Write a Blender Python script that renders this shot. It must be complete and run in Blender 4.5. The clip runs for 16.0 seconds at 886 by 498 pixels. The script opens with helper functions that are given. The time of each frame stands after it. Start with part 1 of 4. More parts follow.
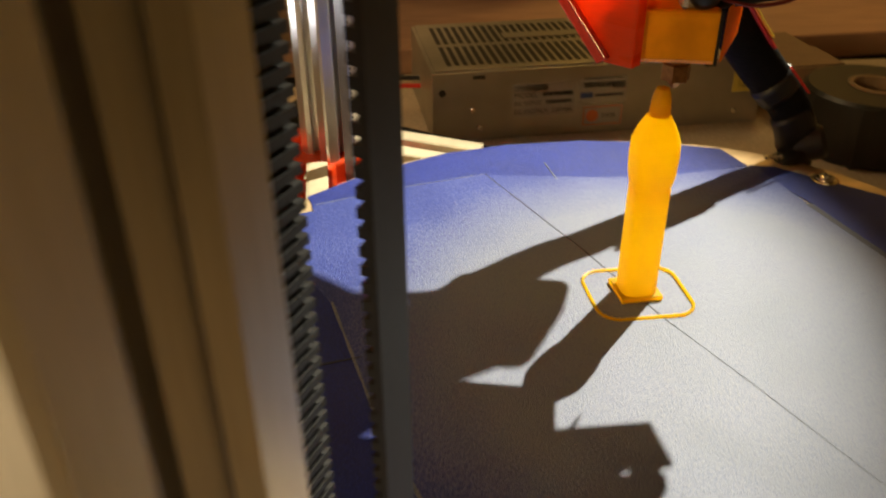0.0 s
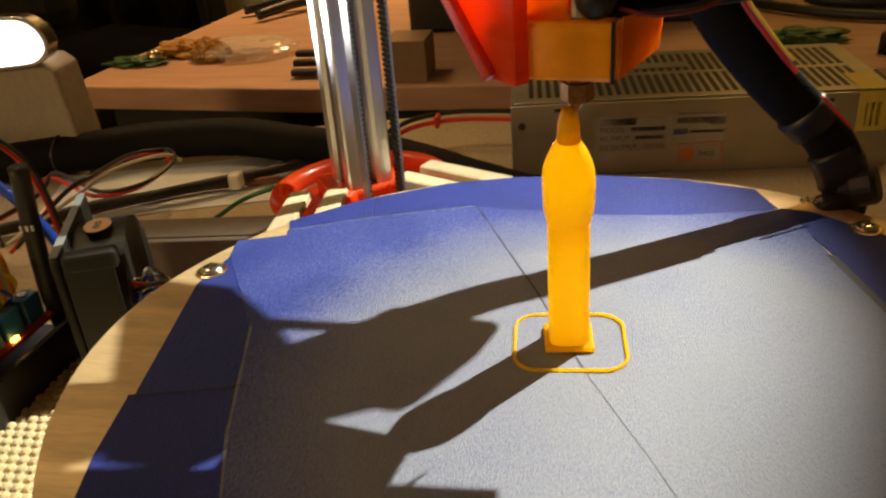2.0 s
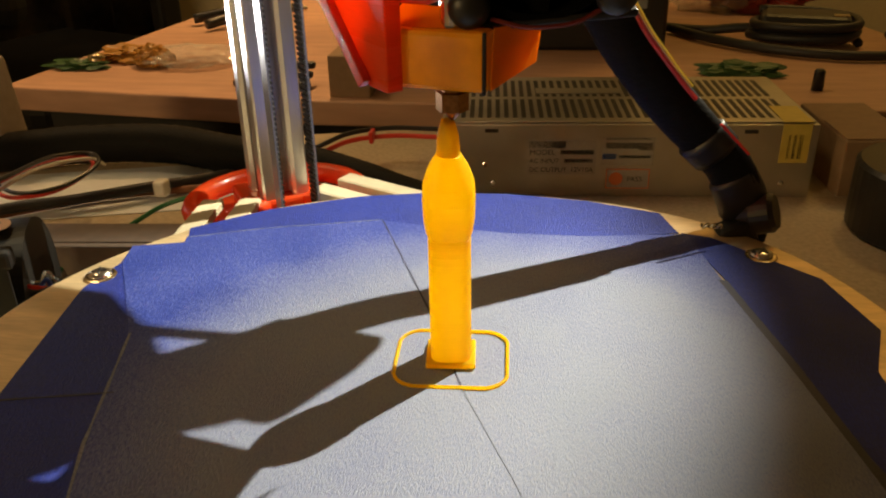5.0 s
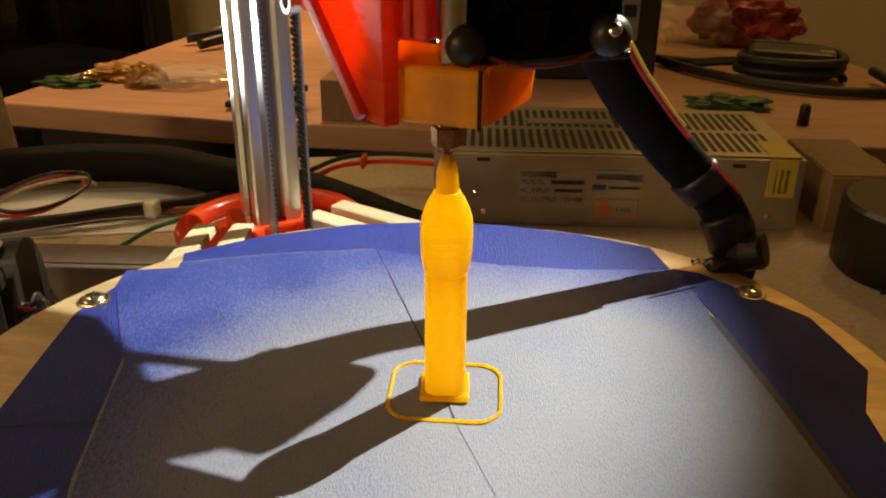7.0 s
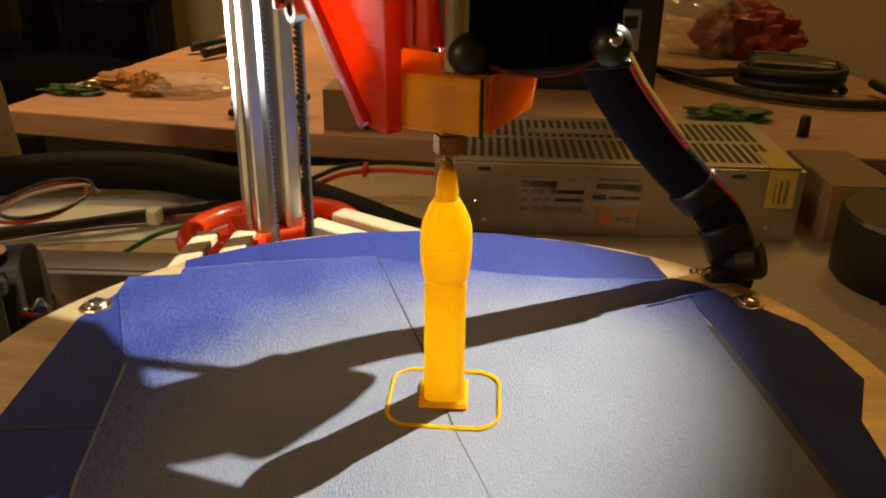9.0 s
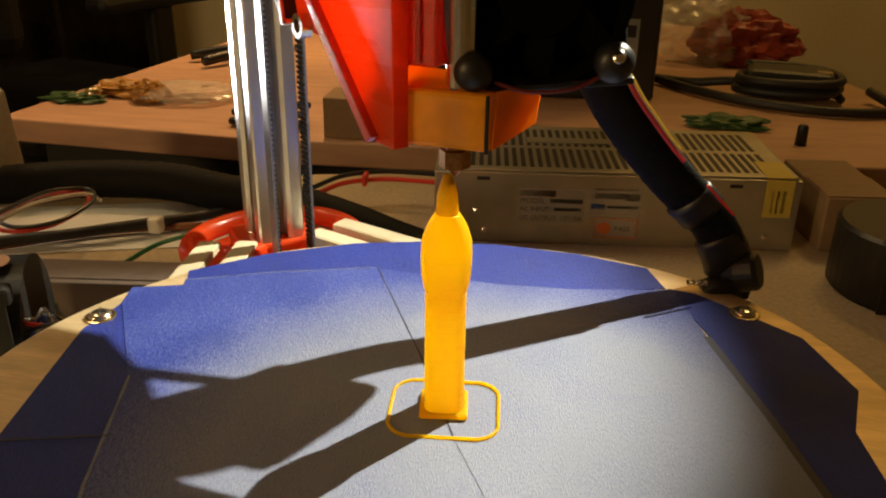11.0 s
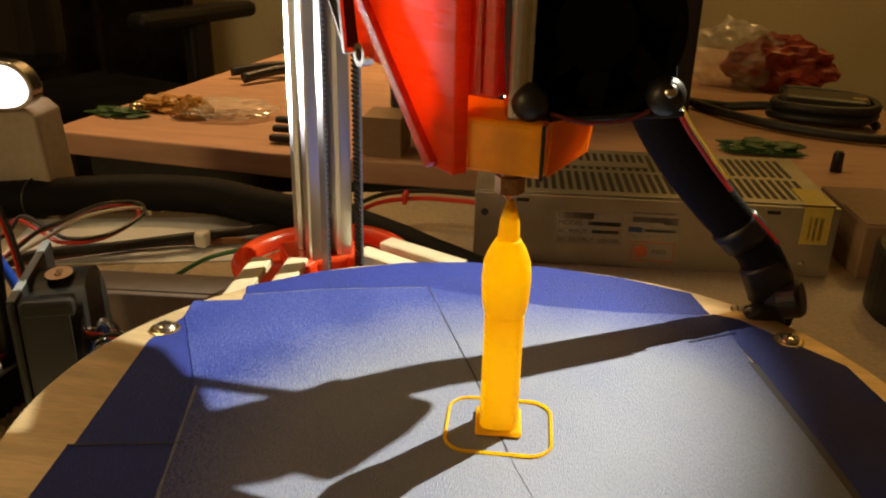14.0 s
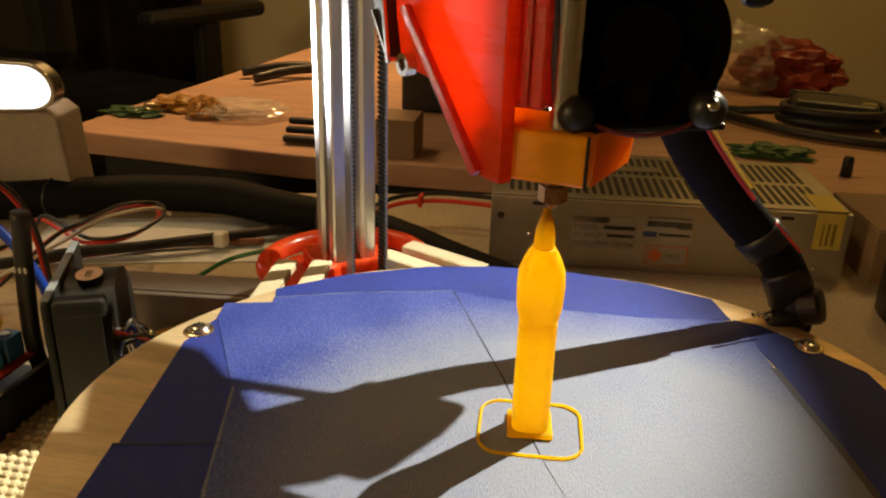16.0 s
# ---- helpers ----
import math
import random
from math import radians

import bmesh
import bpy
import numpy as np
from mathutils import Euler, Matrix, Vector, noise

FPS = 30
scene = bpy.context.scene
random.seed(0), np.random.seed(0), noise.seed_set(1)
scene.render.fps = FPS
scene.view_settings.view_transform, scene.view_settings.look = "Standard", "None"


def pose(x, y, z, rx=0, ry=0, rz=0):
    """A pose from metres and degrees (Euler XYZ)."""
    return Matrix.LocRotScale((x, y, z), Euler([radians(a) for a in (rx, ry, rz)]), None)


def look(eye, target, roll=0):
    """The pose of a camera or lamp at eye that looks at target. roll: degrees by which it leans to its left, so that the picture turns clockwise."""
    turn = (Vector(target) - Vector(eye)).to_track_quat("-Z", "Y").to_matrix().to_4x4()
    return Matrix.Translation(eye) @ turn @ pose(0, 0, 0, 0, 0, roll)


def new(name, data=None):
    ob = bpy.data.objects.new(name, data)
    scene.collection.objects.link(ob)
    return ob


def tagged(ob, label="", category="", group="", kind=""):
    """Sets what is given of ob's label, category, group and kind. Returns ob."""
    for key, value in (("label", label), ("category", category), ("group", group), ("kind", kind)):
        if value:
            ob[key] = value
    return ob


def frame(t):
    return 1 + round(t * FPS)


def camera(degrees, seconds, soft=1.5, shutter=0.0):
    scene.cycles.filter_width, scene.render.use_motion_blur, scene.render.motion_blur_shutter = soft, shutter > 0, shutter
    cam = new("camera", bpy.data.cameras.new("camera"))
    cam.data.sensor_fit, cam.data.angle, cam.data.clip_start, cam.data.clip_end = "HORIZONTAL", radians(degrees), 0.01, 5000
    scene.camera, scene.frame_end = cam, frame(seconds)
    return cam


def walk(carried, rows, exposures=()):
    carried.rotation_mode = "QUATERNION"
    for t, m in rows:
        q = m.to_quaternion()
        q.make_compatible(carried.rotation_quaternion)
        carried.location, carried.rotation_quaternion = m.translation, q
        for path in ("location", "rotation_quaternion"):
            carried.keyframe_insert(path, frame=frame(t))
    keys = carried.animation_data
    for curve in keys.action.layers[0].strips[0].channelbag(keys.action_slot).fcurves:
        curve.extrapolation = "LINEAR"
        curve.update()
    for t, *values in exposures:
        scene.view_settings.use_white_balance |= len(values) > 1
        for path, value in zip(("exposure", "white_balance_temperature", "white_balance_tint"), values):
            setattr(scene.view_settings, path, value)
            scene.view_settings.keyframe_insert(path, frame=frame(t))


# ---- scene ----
cam = camera(56.2, 16.0, 2.1, 0.5)
PATH = [
    (0, (-0.061, -0.187, 0.133), (0.043, 1.524, -0.898), -0.3),
    (0.5, (-0.04, -0.182, 0.122), (-0.122, 1.58, -0.819), 0.4),
    (1, (-0.02, -0.181, 0.119), (-0.274, 1.562, -0.828), -2.4),
    (1.5, (0.002, -0.178, 0.117), (-0.389, 1.534, -0.84), -4.8),
    (2, (0.013, -0.171, 0.121), (-0.358, 1.56, -0.81), -4.6),
    (2.5, (0.015, -0.17, 0.121), (-0.274, 1.597, -0.771), -4.0),
    (3, (0.02, -0.169, 0.116), (-0.302, 1.574, -0.811), -1.7),
    (3.5, (0.02, -0.17, 0.12), (-0.36, 1.575, -0.781), -1.9),
    (4, (0.021, -0.171, 0.12), (-0.382, 1.578, -0.762), -1.7),
    (4.5, (0.026, -0.169, 0.118), (-0.339, 1.587, -0.768), -1.2),
    (5, (0.031, -0.166, 0.117), (-0.245, 1.603, -0.775), -1.1),
    (7.5, (0.028, -0.167, 0.121), (-0.217, 1.634, -0.714), 0.7),
    (8, (0.029, -0.167, 0.121), (-0.217, 1.635, -0.71), 0.8),
    (8.5, (0.029, -0.168, 0.121), (-0.219, 1.636, -0.707), 0.8),
    (11, (0.029, -0.171, 0.124), (-0.218, 1.64, -0.688), 0.9),
    (11.5, (0.027, -0.174, 0.126), (-0.229, 1.638, -0.681), 0.7),
    (12, (0.022, -0.177, 0.127), (-0.245, 1.635, -0.677), 0.8),
    (12.5, (0.014, -0.177, 0.131), (-0.267, 1.633, -0.673), 1.3),
    (13, (0.019, -0.178, 0.129), (-0.279, 1.636, -0.659), 1.6),
    (13.5, (0.02, -0.179, 0.129), (-0.282, 1.637, -0.653), 1.5),
    (14, (0.021, -0.18, 0.129), (-0.285, 1.637, -0.648), 1.4),
    (14.5, (0.02, -0.181, 0.129), (-0.285, 1.639, -0.643), 1.6),
    (15, (0.021, -0.182, 0.128), (-0.285, 1.638, -0.643), 1.6),
    (15.5, (0.018, -0.183, 0.128), (-0.285, 1.637, -0.645), 1.7),
    (16, (0.013, -0.186, 0.133), (-0.297, 1.63, -0.647), 1.8),
]
walk(cam, [(t, look(eye, target, roll)) for t, eye, target, roll in PATH])

# ---- light ----
KEY_AT = (0.285, 0.345, 0.48)
world = bpy.data.worlds.new("room_air")
scene.world = world
world.use_nodes = True
world.node_tree.nodes["Background"].inputs[0].default_value = (1.0, 0.56, 0.14, 1)
world.node_tree.nodes["Background"].inputs[1].default_value = 0.023


def lamp(name, kind, m, watts, colour, **more):
    data = bpy.data.lights.new(name, kind)
    data.energy, data.color = watts, colour
    if kind == "SPOT":
        data.spot_size, data.spot_blend, data.shadow_soft_size = more["cone"], more["blend"], more["size"]
    if kind == "AREA":
        data.shape, data.size, data.size_y = "RECTANGLE", more["size"], more["size_y"]
    ob = new(name, data)
    ob.matrix_world = m
    return ob


lamp("key_spot", "SPOT", look(KEY_AT, (-0.12, -0.015, -0.02)), 54, (1.0, 0.93, 0.70), cone=radians(30), blend=0.6, size=0.004)
lamp("torch_beam", "SPOT", look((-0.334, 0.262, 0.018), (-0.12, 0.14, 0.11)), 5, (1.0, 0.97, 0.92), cone=radians(36), blend=0.6, size=0.012)
# Added fill without a fixture: brightens the desk behind, kept off the bed.
lamp("desk_fill", "SPOT", look((-0.3, 1.15, 0.95), (-0.42, 0.72, -0.08)), 38, (1.0, 0.56, 0.22), cone=radians(54), blend=0.8, size=0.05)
# Added fill turned to the back wall, away from the bed.
lamp("wall_fill", "AREA", look((0.55, 1.15, 1.3), (0.5, 1.75, 0.25)), 5, (1.0, 0.60, 0.16), size=0.25, size_y=0.25)
# Added warm fill from the front left; no lamp stands there.
lamp("room_fill", "AREA", look((-0.95, -0.88, 0.40), (-0.1, 0.05, 0.0)), 4.2, (1.0, 0.68, 0.29), size=0.2, size_y=0.2)
# Added overhead fill for the room's left side and the bed plate.
lamp("ceiling_fill", "AREA", look((-1.2, 0.75, 1.95), (-1.2, 0.76, 0)), 9, (1.0, 0.70, 0.34), size=0.5, size_y=0.5)
scene.view_settings.exposure = 0.15


# ---- materials ----
def material(name, base, rough=0.5, metal=0.0, grain=0.0, scale=200.0, stain=0.0, stain_scale=12.0, bump=0.0, coat=0.0, ior=1.5,
             stretch=(1, 1, 1), emit=None, power=0.0, sss=0.0, alpha=1.0, trans=0.0, island=0.0):
    mat = bpy.data.materials.new(name)
    mat.use_nodes = True
    nt = mat.node_tree
    b = nt.nodes["Principled BSDF"]
    b.inputs["Base Color"].default_value = (*base, 1)
    b.inputs["Roughness"].default_value, b.inputs["Metallic"].default_value = rough, metal
    b.inputs["IOR"].default_value, b.inputs["Coat Weight"].default_value = ior, coat
    b.inputs["Coat Roughness"].default_value = 0.08
    b.inputs["Alpha"].default_value, b.inputs["Transmission Weight"].default_value = alpha, trans
    if sss:
        b.inputs["Subsurface Weight"].default_value = sss
        b.inputs["Subsurface Radius"].default_value = (1.0, 0.5, 0.08)
        b.inputs["Subsurface Scale"].default_value = 0.004
    if emit:
        b.inputs["Emission Color"].default_value, b.inputs["Emission Strength"].default_value = (*emit, 1), power
    if not (grain or stain or bump):
        return mat
    at = nt.nodes.new("ShaderNodeTexCoord")
    mp = nt.nodes.new("ShaderNodeMapping")
    mp.inputs["Scale"].default_value = stretch
    nt.links.new(at.outputs["Object"], mp.inputs["Vector"])
    fine, wide = nt.nodes.new("ShaderNodeTexNoise"), nt.nodes.new("ShaderNodeTexNoise")
    fine.inputs["Scale"].default_value, fine.inputs["Detail"].default_value = scale, 5
    wide.inputs["Scale"].default_value, wide.inputs["Detail"].default_value = stain_scale, 3
    for n in (fine, wide):
        nt.links.new(mp.outputs[0], n.inputs["Vector"])
    colour = None
    for n, amount in ((fine, grain), (wide, stain)):
        if not amount:
            continue
        ramp = nt.nodes.new("ShaderNodeMapRange")
        ramp.inputs["From Min"].default_value, ramp.inputs["From Max"].default_value = 0.3, 0.7
        ramp.inputs["To Min"].default_value, ramp.inputs["To Max"].default_value = 1 - amount, 1 + amount * 0.6
        nt.links.new(n.outputs["Fac"], ramp.inputs["Value"])
        mix = nt.nodes.new("ShaderNodeVectorMath")
        mix.operation = "SCALE"
        mix.inputs[0].default_value = base
        if colour:
            nt.links.new(colour, mix.inputs[0])
        nt.links.new(ramp.outputs[0], mix.inputs["Scale"])
        colour = mix.outputs[0]
    if colour:
        nt.links.new(colour, b.inputs["Base Color"])
    rr = nt.nodes.new("ShaderNodeMapRange")
    rr.inputs["To Min"].default_value, rr.inputs["To Max"].default_value = max(0.02, rough - 0.12), min(1, rough + 0.12)
    nt.links.new(wide.outputs["Fac"], rr.inputs["Value"])
    nt.links.new(rr.outputs[0], b.inputs["Roughness"])
    if bump:
        bp = nt.nodes.new("ShaderNodeBump")
        bp.inputs["Strength"].default_value, bp.inputs["Distance"].default_value = bump, 0.0006
        nt.links.new(fine.outputs["Fac"], bp.inputs["Height"])
        nt.links.new(bp.outputs[0], b.inputs["Normal"])
    return mat


def crepe(name, base, worn=0.0, ior=1.6, relief=0.34):
    """Blue paper tape with fine fibres along its run; worn: how far scuffs and painted sheen pale the middle of the
    bed.
    """
    mat = bpy.data.materials.new(name)
    mat.use_nodes = True
    nt = mat.node_tree
    add, link = nt.nodes.new, nt.links.new
    b = nt.nodes["Principled BSDF"]
    b.inputs["IOR"].default_value = ior
    at, mp = add("ShaderNodeTexCoord"), add("ShaderNodeMapping")
    mp.inputs["Rotation"].default_value = (0, 0, radians(22))
    mp.inputs["Scale"].default_value = (1, 0.32, 1)
    link(at.outputs["Object"], mp.inputs["Vector"])

    def cloud(scale, low, high, detail=5, straight=False):
        n, r = add("ShaderNodeTexNoise"), add("ShaderNodeMapRange")
        n.inputs["Scale"].default_value, n.inputs["Detail"].default_value = scale, detail
        r.inputs["From Min"].default_value, r.inputs["From Max"].default_value = low, high
        link(at.outputs["Object"] if straight else mp.outputs[0], n.inputs["Vector"])
        link(n.outputs["Fac"], r.inputs["Value"])
        return r.outputs[0]

    def calc(op, a, c):
        m = add("ShaderNodeMath")
        m.operation = op
        for k, v in enumerate((a, c)):
            if isinstance(v, (int, float)):
                m.inputs[k].default_value = v
            else:
                link(v, m.inputs[k])
        return m.outputs[0]

    fibre, fleck, wide = cloud(2600, 0.28, 0.72), cloud(6000, 0.3, 0.7, 2), cloud(38, 0.3, 0.7, 4, True)
    shade = calc("ADD", calc("MULTIPLY", fibre, 0.8), calc("MULTIPLY", wide, 0.3))
    mix = add("ShaderNodeMix")
    mix.data_type = "RGBA"
    link(shade, mix.inputs["Factor"])
    mix.inputs["A"].default_value = (*(v * 0.55 for v in base), 1)
    mix.inputs["B"].default_value = (*(v * 1.35 for v in base), 1)
    colour = mix.outputs["Result"]
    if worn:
        # Pale disc in the colour: scuffs together with the key light's whitish sheen.
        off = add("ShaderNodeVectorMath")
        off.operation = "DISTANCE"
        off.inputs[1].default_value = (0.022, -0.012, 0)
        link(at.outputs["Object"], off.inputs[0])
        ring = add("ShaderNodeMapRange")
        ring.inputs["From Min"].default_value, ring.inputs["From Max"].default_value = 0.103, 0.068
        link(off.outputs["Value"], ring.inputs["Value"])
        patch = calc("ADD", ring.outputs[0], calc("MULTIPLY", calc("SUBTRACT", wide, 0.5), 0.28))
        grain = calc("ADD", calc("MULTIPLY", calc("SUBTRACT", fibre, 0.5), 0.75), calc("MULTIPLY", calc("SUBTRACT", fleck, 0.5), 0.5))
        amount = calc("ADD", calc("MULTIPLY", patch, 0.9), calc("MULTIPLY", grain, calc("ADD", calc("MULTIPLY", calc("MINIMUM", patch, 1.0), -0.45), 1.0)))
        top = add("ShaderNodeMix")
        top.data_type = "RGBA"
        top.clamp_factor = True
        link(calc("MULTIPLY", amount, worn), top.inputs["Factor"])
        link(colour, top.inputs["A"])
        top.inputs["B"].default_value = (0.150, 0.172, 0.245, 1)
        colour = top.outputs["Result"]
    link(colour, b.inputs["Base Color"])
    rough = calc("ADD", calc("MULTIPLY", wide, 0.14), 0.5)
    link(rough, b.inputs["Roughness"])
    bp = add("ShaderNodeBump")
    bp.inputs["Strength"].default_value, bp.inputs["Distance"].default_value = relief, 0.0002
    link(calc("ADD", fibre, calc("MULTIPLY", fleck, 0.4)), bp.inputs["Height"])
    link(bp.outputs[0], b.inputs["Normal"])
    return mat


def lit_through(mat, colour, share):
    """Lets part of the light through a thin plastic."""
    nt = mat.node_tree
    b, out = nt.nodes["Principled BSDF"], nt.nodes["Material Output"]
    tr = nt.nodes.new("ShaderNodeBsdfTranslucent")
    tr.inputs["Color"].default_value = (*colour, 1)
    mix = nt.nodes.new("ShaderNodeMixShader")
    mix.inputs[0].default_value = share
    nt.links.new(b.outputs[0], mix.inputs[1])
    nt.links.new(tr.outputs[0], mix.inputs[2])
    nt.links.new(mix.outputs[0], out.inputs["Surface"])
    return mat


TAPE = crepe("blue_masking_tape", (0.003, 0.016, 0.19), 0.0, 1.42, 0.7)
TAPE_WORN_SHEEN = crepe("worn_sheen_blue_tape", (0.005, 0.024, 0.23), 1.0, 1.5, 0.5)
TAPE_EDGE = material("dark_tape_edge", (0.012, 0.014, 0.04), 0.6, grain=0.3, scale=900)
PLATE = material("brushed_aluminium_plate", (0.74, 0.57, 0.34), 0.38, 0.6, grain=0.12, scale=160, stain=0.25, stain_scale=18, bump=0.05, stretch=(1, 7, 1))
ALU = material("anodised_aluminium", (0.75, 0.75, 0.78), 0.33, 1.0, grain=0.08, scale=300, stain=0.12, stain_scale=20, bump=0.03, stretch=(6, 6, 0.3))
YELLOW = lit_through(material("yellow_printed_plastic", (1.0, 0.61, 0.008), 0.4, sss=0.4, grain=0.05, scale=300, bump=0.04), (1.0, 0.74, 0.016), 0.72)
RED = material("red_printed_plastic", (0.75, 0.085, 0.018), 0.28, grain=0.1, scale=260, stain=0.12, bump=0.25, stretch=(1, 1, 6), coat=0.4)
lit_through(RED, (1.0, 0.17, 0.03), 0.5)
RED_SHINY = material("glossy_red_printed_plastic", (0.62, 0.05, 0.03), 0.3, grain=0.12, scale=500, bump=0.5, stretch=(1, 1, 3), coat=0.8)
lit_through(RED_SHINY, (0.9, 0.12, 0.04), 0.35)
KAPTON = material("amber_polyimide_film", (0.85, 0.38, 0.006), 0.2, grain=0.12, scale=120, stain=0.3, stain_scale=90, bump=0.2, coat=0.6)
lit_through(KAPTON, (1.0, 0.5, 0.02), 0.2)
BRASS = material("dirty_brass", (0.34, 0.17, 0.06), 0.35, 1.0, grain=0.3, scale=900, bump=0.1)
BLACK = material("black_plastic", (0.014, 0.013, 0.013), 0.42, grain=0.2, scale=300, stain=0.3, bump=0.08)
# Black plastic with the shade inside the head's fan put into its colour.
VOID = material("shaded_black_plastic", (0.003, 0.0028, 0.0026), 0.9, ior=1.12)
FAN_GREY = material("dark_grey_plastic", (0.009, 0.0083, 0.0075), 0.5, ior=1.4, grain=0.15, scale=300, stain=0.2, bump=0.06)
FAN_EDGE = material("light_grey_plastic", (0.22, 0.24, 0.25), 0.4, grain=0.15, scale=300, stain=0.2)
RUBBER = material("black_belt_rubber", (0.02, 0.019, 0.02), 0.5, grain=0.2, scale=900)
# The black belt's smooth side with bluish light painted into its colour.
BELT_LIT = material("lit_belt_back", (0.16, 0.17, 0.24), 0.35, grain=0.15, scale=900)
STEEL = material("bright_steel", (0.72, 0.7, 0.66), 0.22, 1.0, grain=0.1, scale=500)
BRASS_SCREW = material("yellowed_screw", (0.7, 0.58, 0.36), 0.25, 1.0, grain=0.2, scale=700)
CASE = material("galvanised_case", (0.46, 0.43, 0.36), 0.42, 0.85, grain=0.08, scale=60, stain=0.2, stain_scale=14, bump=0.03)
CLOTH = material("beige_tablecloth", (0.48, 0.39, 0.27), 0.8, grain=0.15, scale=350, stain=0.12, stain_scale=9, bump=0.4)
MAT_CLOTH = material("woven_liner", (0.62, 0.52, 0.32), 0.75, grain=0.2, scale=400, stain=0.15, stain_scale=30, bump=0.3)
DESK_TOP = material("pinkish_wood_desk", (0.52, 0.3, 0.19), 0.55, grain=0.15, scale=90, stain=0.15, stain_scale=8, bump=0.05, stretch=(0.2, 1, 1))
DARK = material("dark_board", (0.02, 0.017, 0.015), 0.55, grain=0.3, scale=120, stain=0.3, bump=0.1)
WALL = material("cream_wall", (0.62, 0.52, 0.34), 0.85, grain=0.05, scale=150, stain=0.1, stain_scale=3, bump=0.1)
SLEEVE = material("braided_sleeve", (0.005, 0.0042, 0.0034), 0.6, ior=1.25, grain=0.5, scale=500, bump=0.5, stretch=(1, 1, 2))
WHITE = material("white_plastic", (0.75, 0.73, 0.68), 0.4, grain=0.06, scale=300, stain=0.1)
LED = material("led_lens", (0.9, 0.9, 0.9), 0.3, emit=(0.92, 0.96, 1.0), power=2.5)
STAND = material("grey_brown_card", (0.33, 0.28, 0.22), 0.6, grain=0.1, scale=200, stain=0.2, stain_scale=15, bump=0.05)


# ---- makers ----
def part(name, bm, mat, parent=None, label="", smooth=False):
    me = bpy.data.meshes.new(name)
    bmesh.ops.recalc_face_normals(bm, faces=bm.faces)
    bm.to_mesh(me)
    bm.free()
    me.materials.append(mat)
    if smooth:
        for p in me.polygons:
            p.use_smooth = True
    ob = new(name, me)
    ob.parent = parent
    if label:
        ob["label"] = label
    return ob


def thing(name, at, label, category, group="", turn=0.0, kind=""):
    ob = new(name)
    ob.empty_display_size = 0.01
    ob.matrix_world = pose(*at, 0, 0, turn)
    return tagged(ob, label, category, group, kind)


def box(size, at=(0, 0, 0), bevel=0.0, m=None, bm=None):
    bm = bm or bmesh.new()
    r = bmesh.ops.create_cube(bm, size=1, matrix=(m or Matrix()) @ Matrix.Translation(at) @ Matrix.Diagonal((*size, 1)))
    if bevel:
        es = list({e for v in r["verts"] for e in v.link_edges})
        bmesh.ops.bevel(bm, geom=es, offset=bevel, segments=2, affect="EDGES", profile=0.5)
    return bm


def prism(outline, z0, z1, bevel=0.0, m=None):
    """An outline in the plan, raised from z0 to z1."""
    bm = bmesh.new()
    low = [bm.verts.new((x, y, z0)) for x, y in outline]
    f = bm.faces.new(low)
    r = bmesh.ops.extrude_face_region(bm, geom=[f])
    bmesh.ops.translate(bm, verts=[v for v in r["geom"] if isinstance(v, bmesh.types.BMVert)], vec=(0, 0, z1 - z0))
    if bevel:
        bmesh.ops.bevel(bm, geom=list(bm.edges), offset=bevel, segments=2, affect="EDGES", profile=0.5)
    if m:
        bm.transform(m)
    return bm


def lathe(profile, n=32, m=None):
    """Turns (radius, z) pairs round the upright axis."""
    bm = bmesh.new()
    rings = []
    for r, z in profile:
        if r < 1e-6:
            rings.append([bm.verts.new((0, 0, z))] * n)
        else:
            rings.append([bm.verts.new((r * math.cos(2 * math.pi * i / n), r * math.sin(2 * math.pi * i / n), z)) for i in range(n)])
    for a, b in zip(rings, rings[1:]):
        for i in range(n):
            q = [a[i], a[(i + 1) % n], b[(i + 1) % n], b[i]]
            q = list(dict.fromkeys(q))
            if len(q) > 2:
                bm.faces.new(q)
    for ring in (rings[0], rings[-1]):
        if ring[0] is not ring[1]:
            bm.faces.new(ring)
    if m:
        bm.transform(m)
    return bm


def spline(points, steps=8):
    p = [Vector(q) for q in points]
    p = [2 * p[0] - p[1]] + p + [2 * p[-1] - p[-2]]
    out = []
    for i in range(1, len(p) - 2):
        a, b, c, d = p[i - 1:i + 3]
        for k in range(steps):
            t = k / steps
            out.append(0.5 * (2 * b + (c - a) * t + (2 * a - 5 * b + 4 * c - d) * t * t + (3 * b - a - 3 * c + d) * t ** 3))
    return out + [p[-2]]


def tube(points, radius, n=8, steps=8, bm=None, ribs=0.0, flat=1.0, side=(0.3, 0.5, 0.81)):
    """A round cable along a smooth line; radius may be one number or one for each point."""
    bm = bm or bmesh.new()
    line = spline(points, steps)
    radii = radius if isinstance(radius, (list, tuple)) else [radius] * len(points)
    side = Vector(side)
    last = None
    first = None
    for i, p in enumerate(line):
        d = (line[min(i + 1, len(line) - 1)] - line[max(i - 1, 0)]).normalized()
        u = (side - d * side.dot(d)).normalized()
        side = u
        v = d.cross(u)
        k = min(i / steps, len(points) - 1.001)
        r = radii[int(k)] * (1 - k % 1) + radii[min(int(k) + 1, len(radii) - 1)] * (k % 1)
        r *= 1 + (ribs if i % 2 else 0)
        ring = [bm.verts.new(p + r * (u * math.cos(2 * math.pi * j / n) + v * flat * math.sin(2 * math.pi * j / n))) for j in range(n)]
        if last:
            for j in range(n):
                bm.faces.new((last[j], last[(j + 1) % n], ring[(j + 1) % n], ring[j]))
        else:
            first = ring
        last = ring
    bm.faces.new(first)
    bm.faces.new(last)
    return bm


